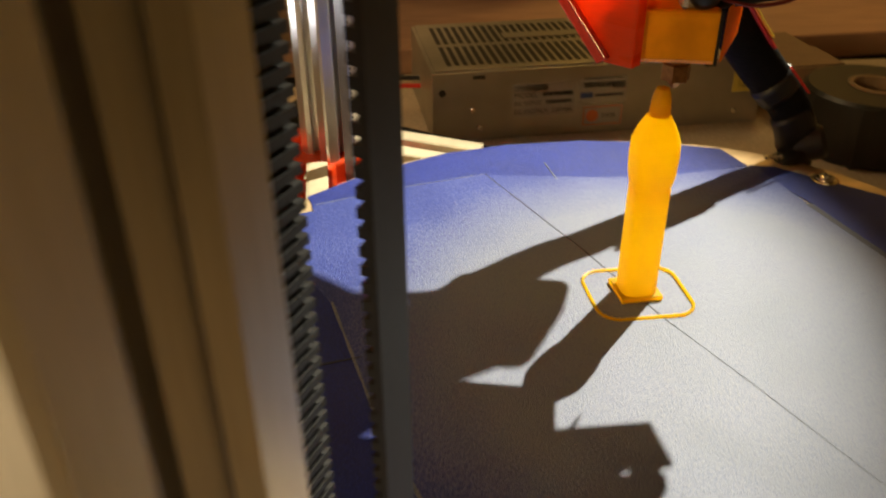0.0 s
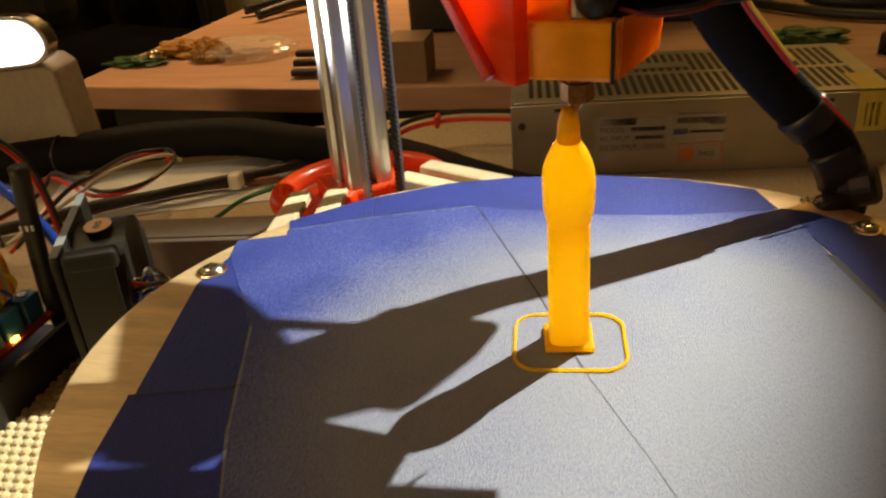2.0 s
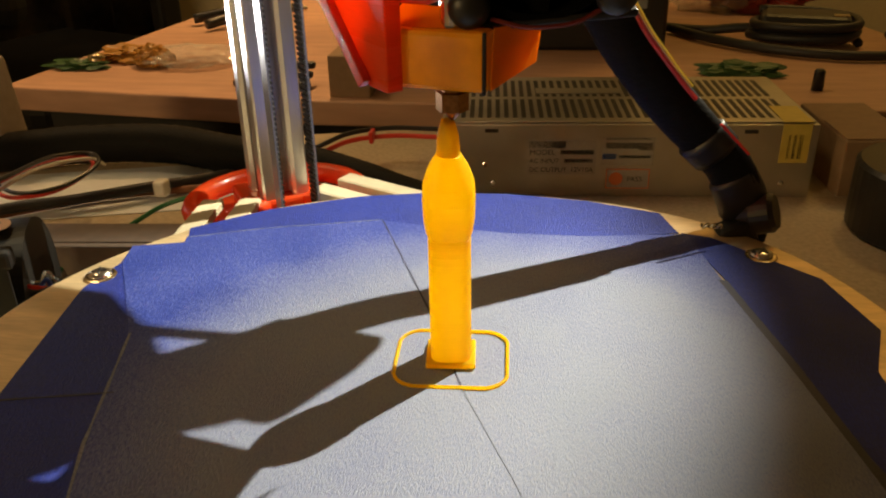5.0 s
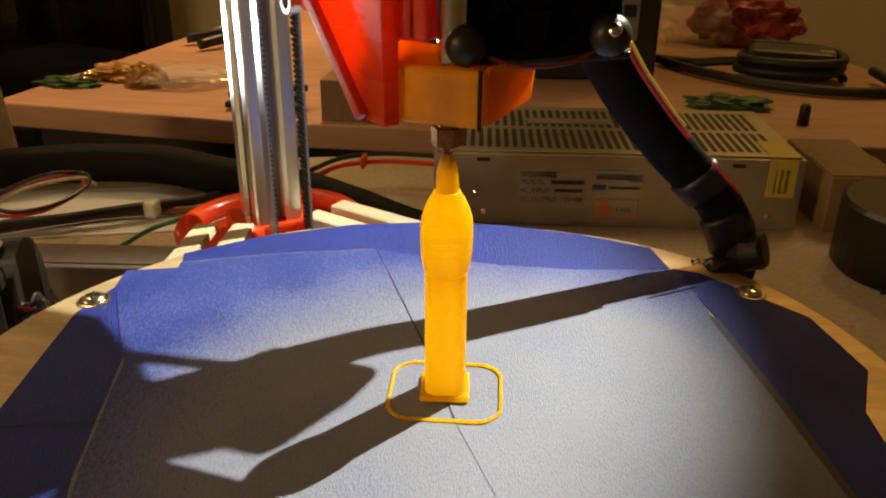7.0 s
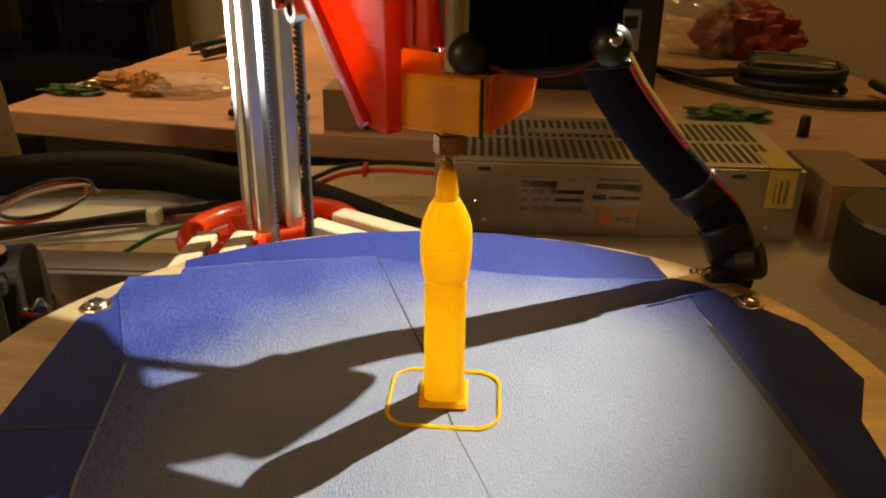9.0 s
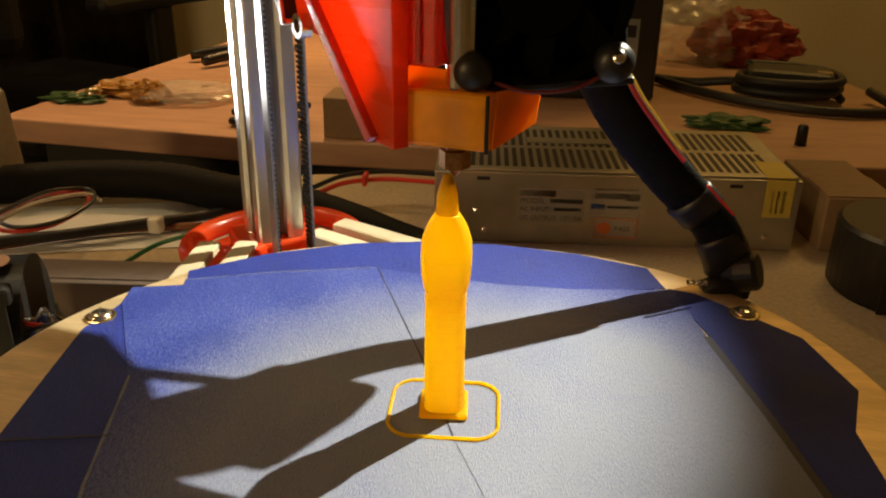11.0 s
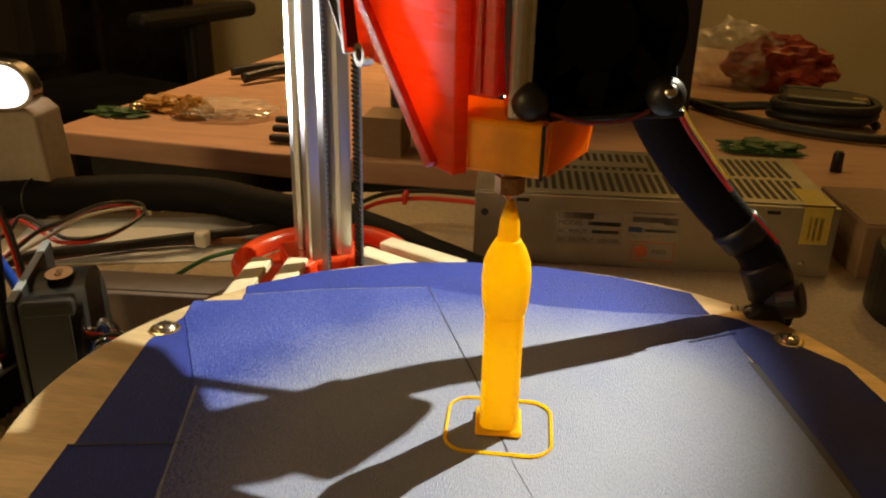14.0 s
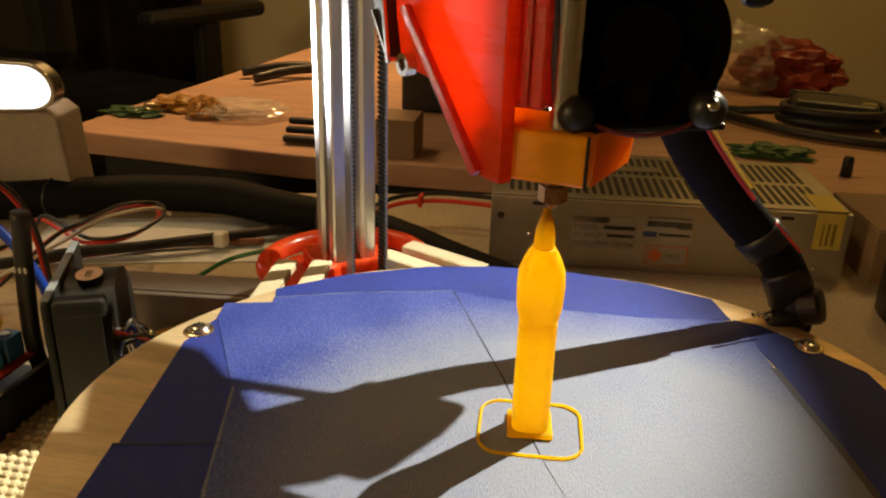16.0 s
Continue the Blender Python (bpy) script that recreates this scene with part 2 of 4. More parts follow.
TABLE = -0.0745
DESK = -0.08
CX, CY, BED_R = -0.001, 0.003, 0.1215

# ---- setting ----
part("table_top", prism([(-0.62, -0.5), (0.62, -0.5), (0.62, 0.43), (-0.05, 0.415), (-0.37, 0.335), (-0.62, 0.27)], TABLE - 0.03, TABLE, 0.003), CLOTH)
tagged(bpy.data.objects["table_top"], "beige cloth covered table under the printer", "table", kind="structure")
part("wall_back", box((4.4, 0.1, 2.9), (0, 1.75, 0.7)), WALL)
part("wall_front", box((4.4, 0.1, 2.9), (0, -1.65, 0.7)), WALL)
part("wall_left", box((0.1, 3.3, 2.9), (-2.15, 0.05, 0.7)), WALL)
part("wall_right", box((0.1, 3.3, 2.9), (2.15, 0.05, 0.7)), WALL)
part("floor", box((4.2, 3.3, 0.05), (0, 0.05, -0.78)), DARK)
part("ceiling", box((4.2, 3.3, 0.05), (0, 0.05, 2.1)), WALL)
for n in ("wall_back", "wall_front", "wall_left", "wall_right"):
    tagged(bpy.data.objects[n], "plain cream painted room wall", "wall", kind="structure")
tagged(bpy.data.objects["floor"], "dark floor of the room", "floor", kind="structure")
tagged(bpy.data.objects["ceiling"], "plain cream ceiling", "ceiling", kind="structure")

# ---- the desk behind ----
desk = thing("desk", (0, 0, DESK), "pinkish wooden desk behind the printer table", "desk")
part("desk_top", prism([(-0.478, 0.508), (-0.235, 0.487), (0.24, 0.497), (0.47, 0.52), (0.37, 0.77), (0.315, 0.95), (0.28, 1.2), (-0.36, 1.35)], -0.022, 0, 0.002), DESK_TOP, desk)
part("side_panel", prism([(-0.45, 0.53), (0.42, 0.54), (0.42, 0.56), (-0.45, 0.55)], -0.69, -0.0225), DARK, desk, "dark panel under the desk top")
stack = thing("board_stack", (-0.1, 0.452, -0.13), "stack of black boards in the gap before the desk", "boards")
part("board", box((1.0, 0.07, 0.012), (0.1, 0.0, 0.0), 0.001, pose(0, 0, 0, 0, 0, 6)), DARK, stack)
part("board", box((1.0, 0.05, 0.01), (0.08, 0.008, 0.012), 0.001, pose(0, 0, 0, 0, 0, 5)), BLACK, stack)
part("board_leg", box((0.9, 0.03, 0.59), (0.1, 0.0, -0.303), 0.001, pose(0, 0, 0, 0, 0, 6)), DARK, stack)

# ---- print bed ----
bed = thing("print_bed", (0, 0, 0), "round aluminium print bed covered with blue masking tape", "print bed")
REACH = ((0, 0.127), (40, 0.1275), (62, 0.1215), (75, 0.1155), (90, 0.1128), (110, 0.1135), (125, 0.1155), (148, 0.1175), (160, 0.121), (180, 0.1225), (210, 0.119), (270, 0.12), (330, 0.124), (360, 0.127))
rim_line = [np.interp(a, [q[0] for q in REACH], [q[1] for q in REACH]) for a in range(0, 360, 3)]
rim_line = [sum(rim_line[(k + d) % 120] for d in range(-4, 5)) / 9 for k in range(120)]
part("plate", prism([(r * math.cos(radians(3 * k)), r * math.sin(radians(3 * k))) for k, r in enumerate(rim_line)], -0.0062, -0.0004, 0.0005), PLATE, bed)


def strip(outline, level, mat, label):
    return part("tape_strip", prism(outline, -0.0004 + 0.00013 * level, -0.0004 + 0.00013 * level + 0.00022), mat, bed, label)


strip([(0.011, 0.1135), (-0.018, 0.1115), (-0.042, 0.1055), (-0.071, 0.0905), (-0.0925, 0.0725), (-0.090, 0.0655), (-0.087, 0.0575), (0.014, 0.0735), (0.041, 0.080), (0.0695, 0.0865), (0.0685, 0.089), (0.0645, 0.102), (0.04, 0.110)], 0, TAPE, "clean blue masking tape strip along the bed's edge")
strip([(-0.075, 0.062), (-0.1055, 0.0572), (-0.1035, 0.046), (-0.1068, 0.0288), (-0.0985, -0.0255), (-0.0725, -0.020), (-0.0805, 0.0075)], 0, TAPE, "dark blue masking tape strip")
strip([(-0.0715, -0.0180), (-0.1, -0.0250), (-0.097, -0.046), (-0.090, -0.074), (-0.068, -0.094), (-0.03, -0.09), (-0.05, -0.03)], 1, TAPE, "dark blue masking tape strip")
strip([(-0.0905, 0.0655), (-0.066, 0.0752), (-0.029, 0.0857), (-0.0042, 0.029), (0.0098, -0.007), (0.0238, -0.036), (0.052, -0.098), (-0.045, -0.107), (-0.0690, -0.037), (-0.0810, 0.007), (-0.103, 0.046), (-0.1052, 0.0568), (-0.0895, 0.0615)], 2, TAPE_WORN_SHEEN, "worn blue masking tape strip, middle pale with scuffs and painted sheen")
strip([(-0.0286, 0.0852), (0.014, 0.0800), (0.039, 0.0805), (0.0716, 0.0858), (0.0786, 0.0552), (0.0876, 0.015), (0.0955, -0.021), (0.101, -0.046), (0.0505, -0.098), (0.0228, -0.036), (0.0088, -0.007), (-0.0048, 0.029)], 1.0, TAPE_WORN_SHEEN, "worn blue masking tape strip, middle pale with scuffs and painted sheen")
strip([(0.0702, 0.0865), (0.079, 0.0842), (0.107, 0.0592), (0.115, 0.032), (0.1085, 0.0125), (0.110, -0.012), (0.1060, -0.046), (0.0972, -0.021), (0.0896, 0.015), (0.0796, 0.0552)], 0.6, TAPE, "blue masking tape strip along the bed's edge")
# Shadow of the raised tape edge, laid in as a dark strip.
part("gap_shade", prism([(0.0774, 0.0552), (0.0798, 0.0552), (0.0898, 0.015), (0.0974, -0.021), (0.1062, -0.048), (0.1008, -0.048), (0.0953, -0.021), (0.0874, 0.015)], -0.0003, -0.00002), TAPE_EDGE, bed, "dark strip painted as the shadow of a raised tape edge")


def seam(points, width, level, mat, label):
    """A thin lip of tape along a strip's edge."""
    a = [Vector(q) for q in points]
    line = []
    for k, q in enumerate(a):
        d = (a[min(k + 1, len(a) - 1)] - a[max(k - 1, 0)]).normalized()
        line.append((q, Vector((-d.y, d.x)) * width / 2 * (1 + 0.35 * math.sin(k * 2.3))))
    part("tape_lip", prism([tuple(q + w) for q, w in line] + [tuple(q - w) for q, w in reversed(line)], -0.0004, level), mat, bed, label)


def between(p, q, n):
    return [(p[0] + (q[0] - p[0]) * k / n, p[1] + (q[1] - p[1]) * k / n) for k in range(n + 1)]


TAPE_PALE = material("frayed_tape_edge", (0.15, 0.17, 0.23), 0.7, grain=0.4, scale=1500)
seam(between((-0.0288, 0.0855), (-0.0038, 0.029), 9) + between((-0.0038, 0.029), (0.0102, -0.007), 5)[1:], 0.0004, 0.00013, TAPE_EDGE, "dark seam between strips")
seam(between((0.0102, -0.007), (0.0242, -0.036), 5) + between((0.0242, -0.036), (0.0520, -0.098), 7)[1:], 0.00016, 0.00009, TAPE_PALE, "frayed pale tape edge")
seam(between((-0.0895, 0.0655), (-0.066, 0.0750), 4) + between((-0.066, 0.0750), (-0.0292, 0.0857), 6)[1:], 0.0003, 0.00013, TAPE_PALE, "frayed pale tape edge")
seam(between((-0.1, -0.0252), (-0.0718, -0.0183), 5), 0.0006, 0.00013, TAPE_EDGE, "dark seam between strips")
seam(between((-0.0806, 0.0070), (-0.0690, -0.037), 6) + between((-0.0690, -0.037), (-0.052, -0.085), 5)[1:], 0.0007, 0.00013, TAPE_PALE, "frayed pale tape edge")
seam(between((-0.0055, 0.094), (-0.0035, 0.0795), 5), 0.0003, 0.00010, TAPE_PALE, "frayed pale tape edge")
for x, y, a in ((-0.1055, 0.0370, 20), (0.0925, 0.0725, 60), (0.003, -0.113, 0)):
    s = thing("bed_screw", (x, y, -0.0004), "shiny cross slot screw holding the bed plate", "screw", "bed screws", a)
    part("washer", lathe([(0, 0), (0.0048, 0), (0.0048, 0.0004), (0.0042, 0.0006), (0, 0.0006)], 28), BRASS_SCREW, s)
    part("head", lathe([(0, 0.0006), (0.0036, 0.0006), (0.0034, 0.0013), (0.0022, 0.0019), (0, 0.0021)], 28), STEEL, s, smooth=True)
    bm = box((0.0042, 0.0006, 0.0004), (0, 0, 0.00205))
    part("cross_slot", box((0.0006, 0.0042, 0.0004), (0, 0, 0.00205), bm=bm), DARK, s)

# ---- printed pen ----
PEN = (0.0057, 0.0062, 0.0001)
pen = thing("printed_pen", PEN, "yellow printed plastic marker shape standing on the tape", "print", turn=6)
outer = [(0.0050, 0.0014), (0.0050, 0.0340), (0.0054, 0.0350), (0.0059, 0.0380), (0.0061, 0.0430), (0.0059, 0.0465), (0.0053, 0.0485), (0.0045, 0.0505), (0.0035, 0.0523), (0.0027, 0.0536), (0.00255, 0.0560), (0.0024, 0.0580), (0.0017, 0.0606), (0.0011, 0.0625), (0.0008, 0.0638)]


def width_at(z):
    return float(np.interp(z, [q[1] for q in outer], [q[0] for q in outer]))


def layers(z0, z1, square, n=44, pitch=0.0004, depth=0.00003):
    """Stacked printed layers with rounded edges; square: 2 round, higher nearer to a rounded square."""
    rows = []
    z = z0
    while z < z1 - 1e-7:
        r = width_at(z) + 0.00002 * math.sin(z * 9000) + 0.00002 * math.sin(z * 3100)
        top = min(z + pitch, z1)
        rows += [(r - depth, z), (r, z + (top - z) * 0.3), (r, z + (top - z) * 0.75)]
        z = top
    rows.append((width_at(z1) - depth, z1))
    bm = bmesh.new()
    rings = []
    for r, z in rows:
        ring = []
        for i in range(n):
            a = 2 * math.pi * (i + 0.5) / n
            c, q = math.cos(a), math.sin(a)
            k = r / (abs(c) ** square + abs(q) ** square) ** (1 / square)
            ring.append(bm.verts.new((k * c, k * q, z)))
        rings.append(ring)
    for a, b in zip(rings, rings[1:]):
        for i in range(n):
            bm.faces.new((a[i], a[(i + 1) % n], b[(i + 1) % n], b[i]))
    bm.faces.new(rings[0])
    bm.faces.new(rings[-1])
    return bm


part("barrel", layers(0.0014, 0.0340, 3.4), YELLOW, pen, smooth=True)
part("cap", layers(0.0340, 0.0536, 2.7), YELLOW, pen, smooth=True)
part("tip", layers(0.0536, 0.0608, 2.0), YELLOW, pen, smooth=True)
part("foot", box((0.0122, 0.0116, 0.0015), (0, 0.0002, 0.00075), 0.0004), YELLOW, pen)
STEP = 0.0003
new_layers = [part("new_layer", layers(0.0608 + STEP * k, 0.0608 + STEP * (k + 1), 2.0, 24, STEP), YELLOW, pen, smooth=True) for k in range(10)]
skirt = thing("skirt_line", (0.006, 0.0055, 0.00015), "thin yellow loop of extruded plastic on the tape", "plastic line", turn=4)


def loop(w, d, r, n=8):
    pts = []
    for cx, cy, a in ((w - r, d - r, 0), (-w + r, d - r, 90), (-w + r, -d + r, 180), (w - r, -d + r, 270)):
        for k in range(n + 1):
            q = radians(a + 90 * k / n)
            pts.append((cx + r * math.cos(q), cy + r * math.sin(q), 0.0002))
    return pts + pts[:1]


part("bead", tube(loop(0.0138, 0.0124, 0.006), 0.00045, 6, 2), YELLOW, skirt)


# ---- towers ----
def tower(x, y, turn, low, high, belt, spread, back):
    """An aluminium profile with the belt's two runs on its inner side; local +y looks to the bed's middle."""
    t = thing("tower", (x, y, 0), "slotted aluminium profile tower with a black toothed belt", "tower", "printer towers", turn)
    h, s = 0.01, 0.003
    side = [(-h + 0.0008, h), (-s - 0.0015, h), (-s, h - 0.0015), (-s, h - 0.0018), (-0.0055, h - 0.0018), (-0.0055, h - 0.004), (-0.003, h - 0.0062), (0.003, h - 0.0062), (0.0055, h - 0.004), (0.0055, h - 0.0018), (s, h - 0.0018), (s, h - 0.0015), (s + 0.0015, h), (h - 0.0008, h)]
    out = []
    for k in range(4):
        c, q = round(math.cos(-math.pi / 2 * k)), round(math.sin(-math.pi / 2 * k))
        out += [(c * a - q * b, q * a + c * b) for a, b in side]
    part("profile", prism(out, low, high), ALU, t)
    for sgn in (-1, 1):
        strand = part("belt_run", box((0.0009, 0.006, high - low - 0.012), (sgn * spread, belt, (high + low) / 2 + 0.004)), back, t)
        vs, fs_ = [], []
        z = low + 0.012
        while z < min(high, 0.23):
            k0 = len(vs)
            vs += [(sgn * (spread - 0.00085) + a * 0.0004, belt + b * 0.003, z + d * 0.00055) for a in (-1, 1) for b in (-1, 1) for d in (-1, 1)]
            fs_ += [tuple(k0 + q for q in f) for f in ((0, 1, 3, 2), (4, 6, 7, 5), (0, 4, 5, 1), (2, 3, 7, 6), (0, 2, 6, 4), (1, 5, 7, 3))]
            z += 0.002
        me = bpy.data.meshes.new("teeth")
        me.from_pydata(vs, [], fs_)
        me.materials.append(RUBBER)
        teeth = tagged(new("teeth", me), kind="stuff")
        teeth.parent = strand
    return t


# Far belt takes the lit tone, near belt the plain dark rubber.
tower(-0.0883, 0.1477, 219.9, -0.068, 0.62, 0.0221, 0.0078, BELT_LIT)
tower(-0.0819, -0.1442, -28.2, -0.068, 0.62, 0.0305, 0.006, RUBBER)


CREAM = material("cream_plastic_bar", (0.50, 0.43, 0.30), 0.45, grain=0.08, scale=300, stain=0.2, stain_scale=30)


# ---- red tower foot ----
def corner(x, y, turn):
    """The printed foot round a tower, with the ends of the bars that it joins; local +y looks to the bed's middle."""
    c = thing("corner_bracket", (x, y, 0), "glossy red printed tower foot joining flat bars", "bracket", "tower feet", turn)
    ring = [(0.036 * math.cos(radians(a)), 0.03 * math.sin(radians(a))) for a in range(170, 371, 10)]
    part("base", prism([(0.037, 0.03)] + [(-0.037, 0.03)] + ring, -0.072, -0.026, 0.001), RED, c)
    part("rim", tube([(0.036 * math.cos(radians(a)), 0.03 * math.sin(radians(a)) - 0.002, -0.0215) for a in range(160, 381, 10)], 0.0045, 12, 3), RED, c, smooth=True)
    part("collar", prism([(-0.0165, -0.016), (0.0165, -0.016), (0.0165, 0.012), (-0.0165, 0.012)], -0.03, -0.0165, 0.0015), RED, c)
    for s in (-1, 1):
        part("web", box((0.022, 0.007, 0.012), (s * 0.024, 0.004, -0.0215), 0.0015, pose(0, 0, 0, 0, 0, s * 35)), RED, c)
        for d, w in ((0.0, 0.008), (0.0155, 0.008)):
            m = pose(s * (0.032 - d * 0.9), 0.012 + 0.006 * (d > 0), -0.0155, 0, 0, -s * 30)
            part("bar_end", box((w, 0.042, 0.0035), (0, 0.021 - 0.008, 0), 0.0004, m), CREAM, c, "cream flat bar end")
            part("bar_lip", box((0.0015, 0.042, 0.009), (w / 2, 0.021 - 0.008, -0.003), 0.0003, m), CREAM, c, "cream flat bar end")
    part("bolt", lathe([(0, 0), (0.003, 0), (0.003, 0.003), (0.0018, 0.003), (0.0016, 0.0015), (0, 0.0015)], 20, pose(0.021, 0.015, -0.018, -70, 0, 30)), STEEL, c)
    return c


corner(-0.0883, 0.1477, 214)

# ---- power supply ----
psu = thing("power_supply", (-0.0385, 0.2835, TABLE), "perforated metal power supply with paper labels", "power supply", "", 5.3)
PSU_L, PSU_D, PSU_H = 0.2115, 0.1, 0.0445
part("case", box((PSU_L, PSU_D, PSU_H - 0.001), (PSU_L / 2, PSU_D / 2, PSU_H / 2), 0.0006), CASE, psu)
part("cover", box((PSU_L - 0.004, PSU_D - 0.004, 0.0012), (PSU_L / 2, PSU_D / 2, PSU_H + 0.0003), 0.0004), CASE, psu)
for j in range(2):
    for k in range(38):
        x = 0.012 + k * 0.0050
        part("vent_slot", box((0.0026, 0.036, 0.0006), (x, 0.027 + 0.043 * j, PSU_H + 0.00095)), DARK, psu)
part("cover_strip", box((0.052, 0.011, 0.0007), (0.082, 0.062, PSU_H + 0.0016), 0.0002), CASE, psu)


def label(name, w, h, at, mat, parent=None):
    return part(name, box((w, 0.0003, h), (at[0], -0.00015, at[1])), mat, parent)


PAPER = material("label_paper", (0.36, 0.335, 0.28), 0.5, grain=0.06, scale=300)
INK = material("black_ink", (0.03, 0.028, 0.027), 0.6)
INK_BLUE = material("blue_ink", (0.05, 0.12, 0.4), 0.6)
INK_RED = material("orange_ink", (0.6, 0.16, 0.05), 0.6)
YELLOW_LABEL = material("yellow_label", (0.55, 0.42, 0.08), 0.5, grain=0.1, scale=200)


def words(text, size, at, mat, parent, wide=1.0):
    cu = bpy.data.curves.new("lettering", "FONT")
    cu.body, cu.size, cu.extrude = text, size, 0.00004
    ob = bpy.data.objects.new("lettering_curve", cu)
    scene.collection.objects.link(ob)
    me = bpy.data.meshes.new_from_object(ob.evaluated_get(bpy.context.evaluated_depsgraph_get()))
    bpy.data.objects.remove(ob)
    me.transform(Matrix.Translation((at[0], -0.00036, at[1])) @ Matrix.Rotation(math.pi / 2, 4, "X") @ Matrix.Diagonal((wide, 1, 1, 1)))
    me.materials.clear()
    me.materials.append(mat)
    o = new("lettering", me)
    o.parent = parent
    return o


rating = label("rating_label", 0.039, 0.0205, (0.0688, 0.0245), PAPER, psu)
label("bar", 0.021, 0.0040, (0.0605, 0.0322), INK, rating)
words("MODEL", 0.0044, (0.0503, 0.0262), INK, rating)
label("bar", 0.019, 0.0026, (0.0775, 0.0277), INK, rating)
words("AC INPUT", 0.0038, (0.0503, 0.0212), INK, rating)
label("bar", 0.016, 0.0022, (0.0785, 0.0226), INK, rating)
words("DC OUTPUT", 0.0038, (0.0503, 0.0158), INK, rating)
words("12V10A", 0.0040, (0.0740, 0.0158), INK, rating)
maker = label("maker_label", 0.0300, 0.0170, (0.1062, 0.0285), PAPER, psu)
label("bar", 0.025, 0.0013, (0.1062, 0.0358), INK, maker)
label("bar", 0.019, 0.0036, (0.1032, 0.0318), INK, maker)
label("bar", 0.008, 0.0046, (0.1162, 0.0312), INK, maker)
label("bar", 0.008, 0.0034, (0.0960, 0.0252), INK_BLUE, maker)
label("bar", 0.018, 0.0018, (0.1105, 0.0250), INK, maker)
check = label("check_label", 0.0250, 0.0125, (0.1072, 0.0116), PAPER, psu)
for dx, dz, w, h in ((0, 0.0058, 0.025, 0.0006), (0, -0.0058, 0.025, 0.0006), (0.0122, 0, 0.0006, 0.0122), (-0.0122, 0, 0.0006, 0.0122)):
    part("frame_line", box((w, 0.0003, h), (0.1072 + dx, -0.0003, 0.0116 + dz)), INK_RED, check)
part("seal", lathe([(0.0026, 0), (0.0040, 0), (0.0040, 0.0004), (0.0026, 0.0004)], 24, pose(0.1005, 0.0, 0.0116, 90, 0, 0)), INK_RED, check)
words("PASS", 0.0042, (0.1068, 0.0100), INK, check)
yl = label("side_label", 0.016, 0.0230, (0.1990, 0.033), YELLOW_LABEL, psu)
part("fold", box((0.016, 0.03, 0.0004), (0.1990, 0.0150, PSU_H + 0.0012)), YELLOW_LABEL, psu, "yellow label folded over the top")
for k in range(3):
    label("bar", 0.0012 + 0.0005 * k, 0.014, (0.1955 + 0.0032 * k, 0.031), INK, yl)
part("screw_hole", lathe([(0, 0), (0.0022, 0), (0.0022, 0.0005), (0, 0.0005)], 20, pose(0.0062, 0.0001, 0.0318, 90, 0, 0)), DARK, psu)
for x, z in ((0.0247, 0.0200), (0.0295, 0.0085), (0.1946, 0.0090)):
    part("case_screw", lathe([(0, 0), (0.0018, 0), (0.0017, 0.0007), (0.001, 0.0011), (0, 0.0011)], 20, pose(x, 0.0001, z, 90, 0, 0)), STEEL, psu)
for x, z in ((0.0285, 0.0405), (0.1740, 0.0400)):
    part("slot", box((0.0075, 0.0006, 0.0022), (x, 0, z), 0.0002), DARK, psu)
side_box = thing("cardboard_box", (0.204, 0.345, TABLE), "small brown cardboard box beside the power supply", "box", turn=6)
CARD = material("brown_cardboard", (0.27, 0.17, 0.09), 0.75, grain=0.1, scale=150, stain=0.15, bump=0.1)
part("carton", box((0.04, 0.075, 0.034), (0, 0, 0.017), 0.001), CARD, side_box)
part("flap", box((0.039, 0.036, 0.0008), (0, -0.018, 0.0346), 0.0002), CARD, side_box)

# ---- cable bundle rising behind the head ----
arm = thing("cable_bundle", (0, 0, 0), "thick black taped cable bundle rising beside the bed", "cable")
LINE = [(0.0925, 0.0965, -0.006), (0.0923, 0.0965, 0.0), (0.0883, 0.0935, 0.0112), (0.0824, 0.0928, 0.022), (0.068, 0.0881, 0.037), (0.0572, 0.0849, 0.0492), (0.0478, 0.0825, 0.0613), (0.0405, 0.0812, 0.0728), (0.0296, 0.0788, 0.0881), (0.0176, 0.0828, 0.17), (0.0096, 0.0908, 0.3)]


def along(f):
    """A point of the bundle's line, f counted in its points."""
    k = min(int(f), len(LINE) - 2)
    return Vector(LINE[k]).lerp(Vector(LINE[k + 1]), f - k)


WIDE = (0.75, 0.0, 0.6)
part("sleeve", tube(LINE, [0.0066, 0.0070, 0.0074, 0.0072, 0.0076, 0.0077, 0.0077, 0.0076, 0.0075, 0.0075, 0.0075], 16, 8, ribs=0.012, flat=0.55, side=WIDE), SLEEVE, arm, smooth=True)
# Hidden behind the fan; added to close a lit wedge in the bed's shadow.
part("shadow_block", box((0.026, 0.024, 0.016), (0, 0, 0), 0.003, pose(0.0285, 0.068, 0.098, 0, 20, -30)), BLACK, arm, "unseen black block added to fill the shadow")
part("tape_wrap", tube([along(1.5), along(2.0), along(2.6)], [0.0080, 0.0082, 0.0078], 16, 6, flat=0.6, side=WIDE), BLACK, arm, smooth=True)
part("tape_wrap", tube([along(3.25), along(3.65)], [0.0081, 0.0083], 16, 4, flat=0.6, side=WIDE), BLACK, arm, smooth=True)
part("end_plug", lathe([(0, -0.004), (0.0050, -0.004), (0.0066, 0.0), (0.0066, 0.006), (0.0055, 0.0075), (0, 0.0075)], 24, pose(0.0930, 0.0930, 0.0045, 0, 70, -20)), BLACK, arm)
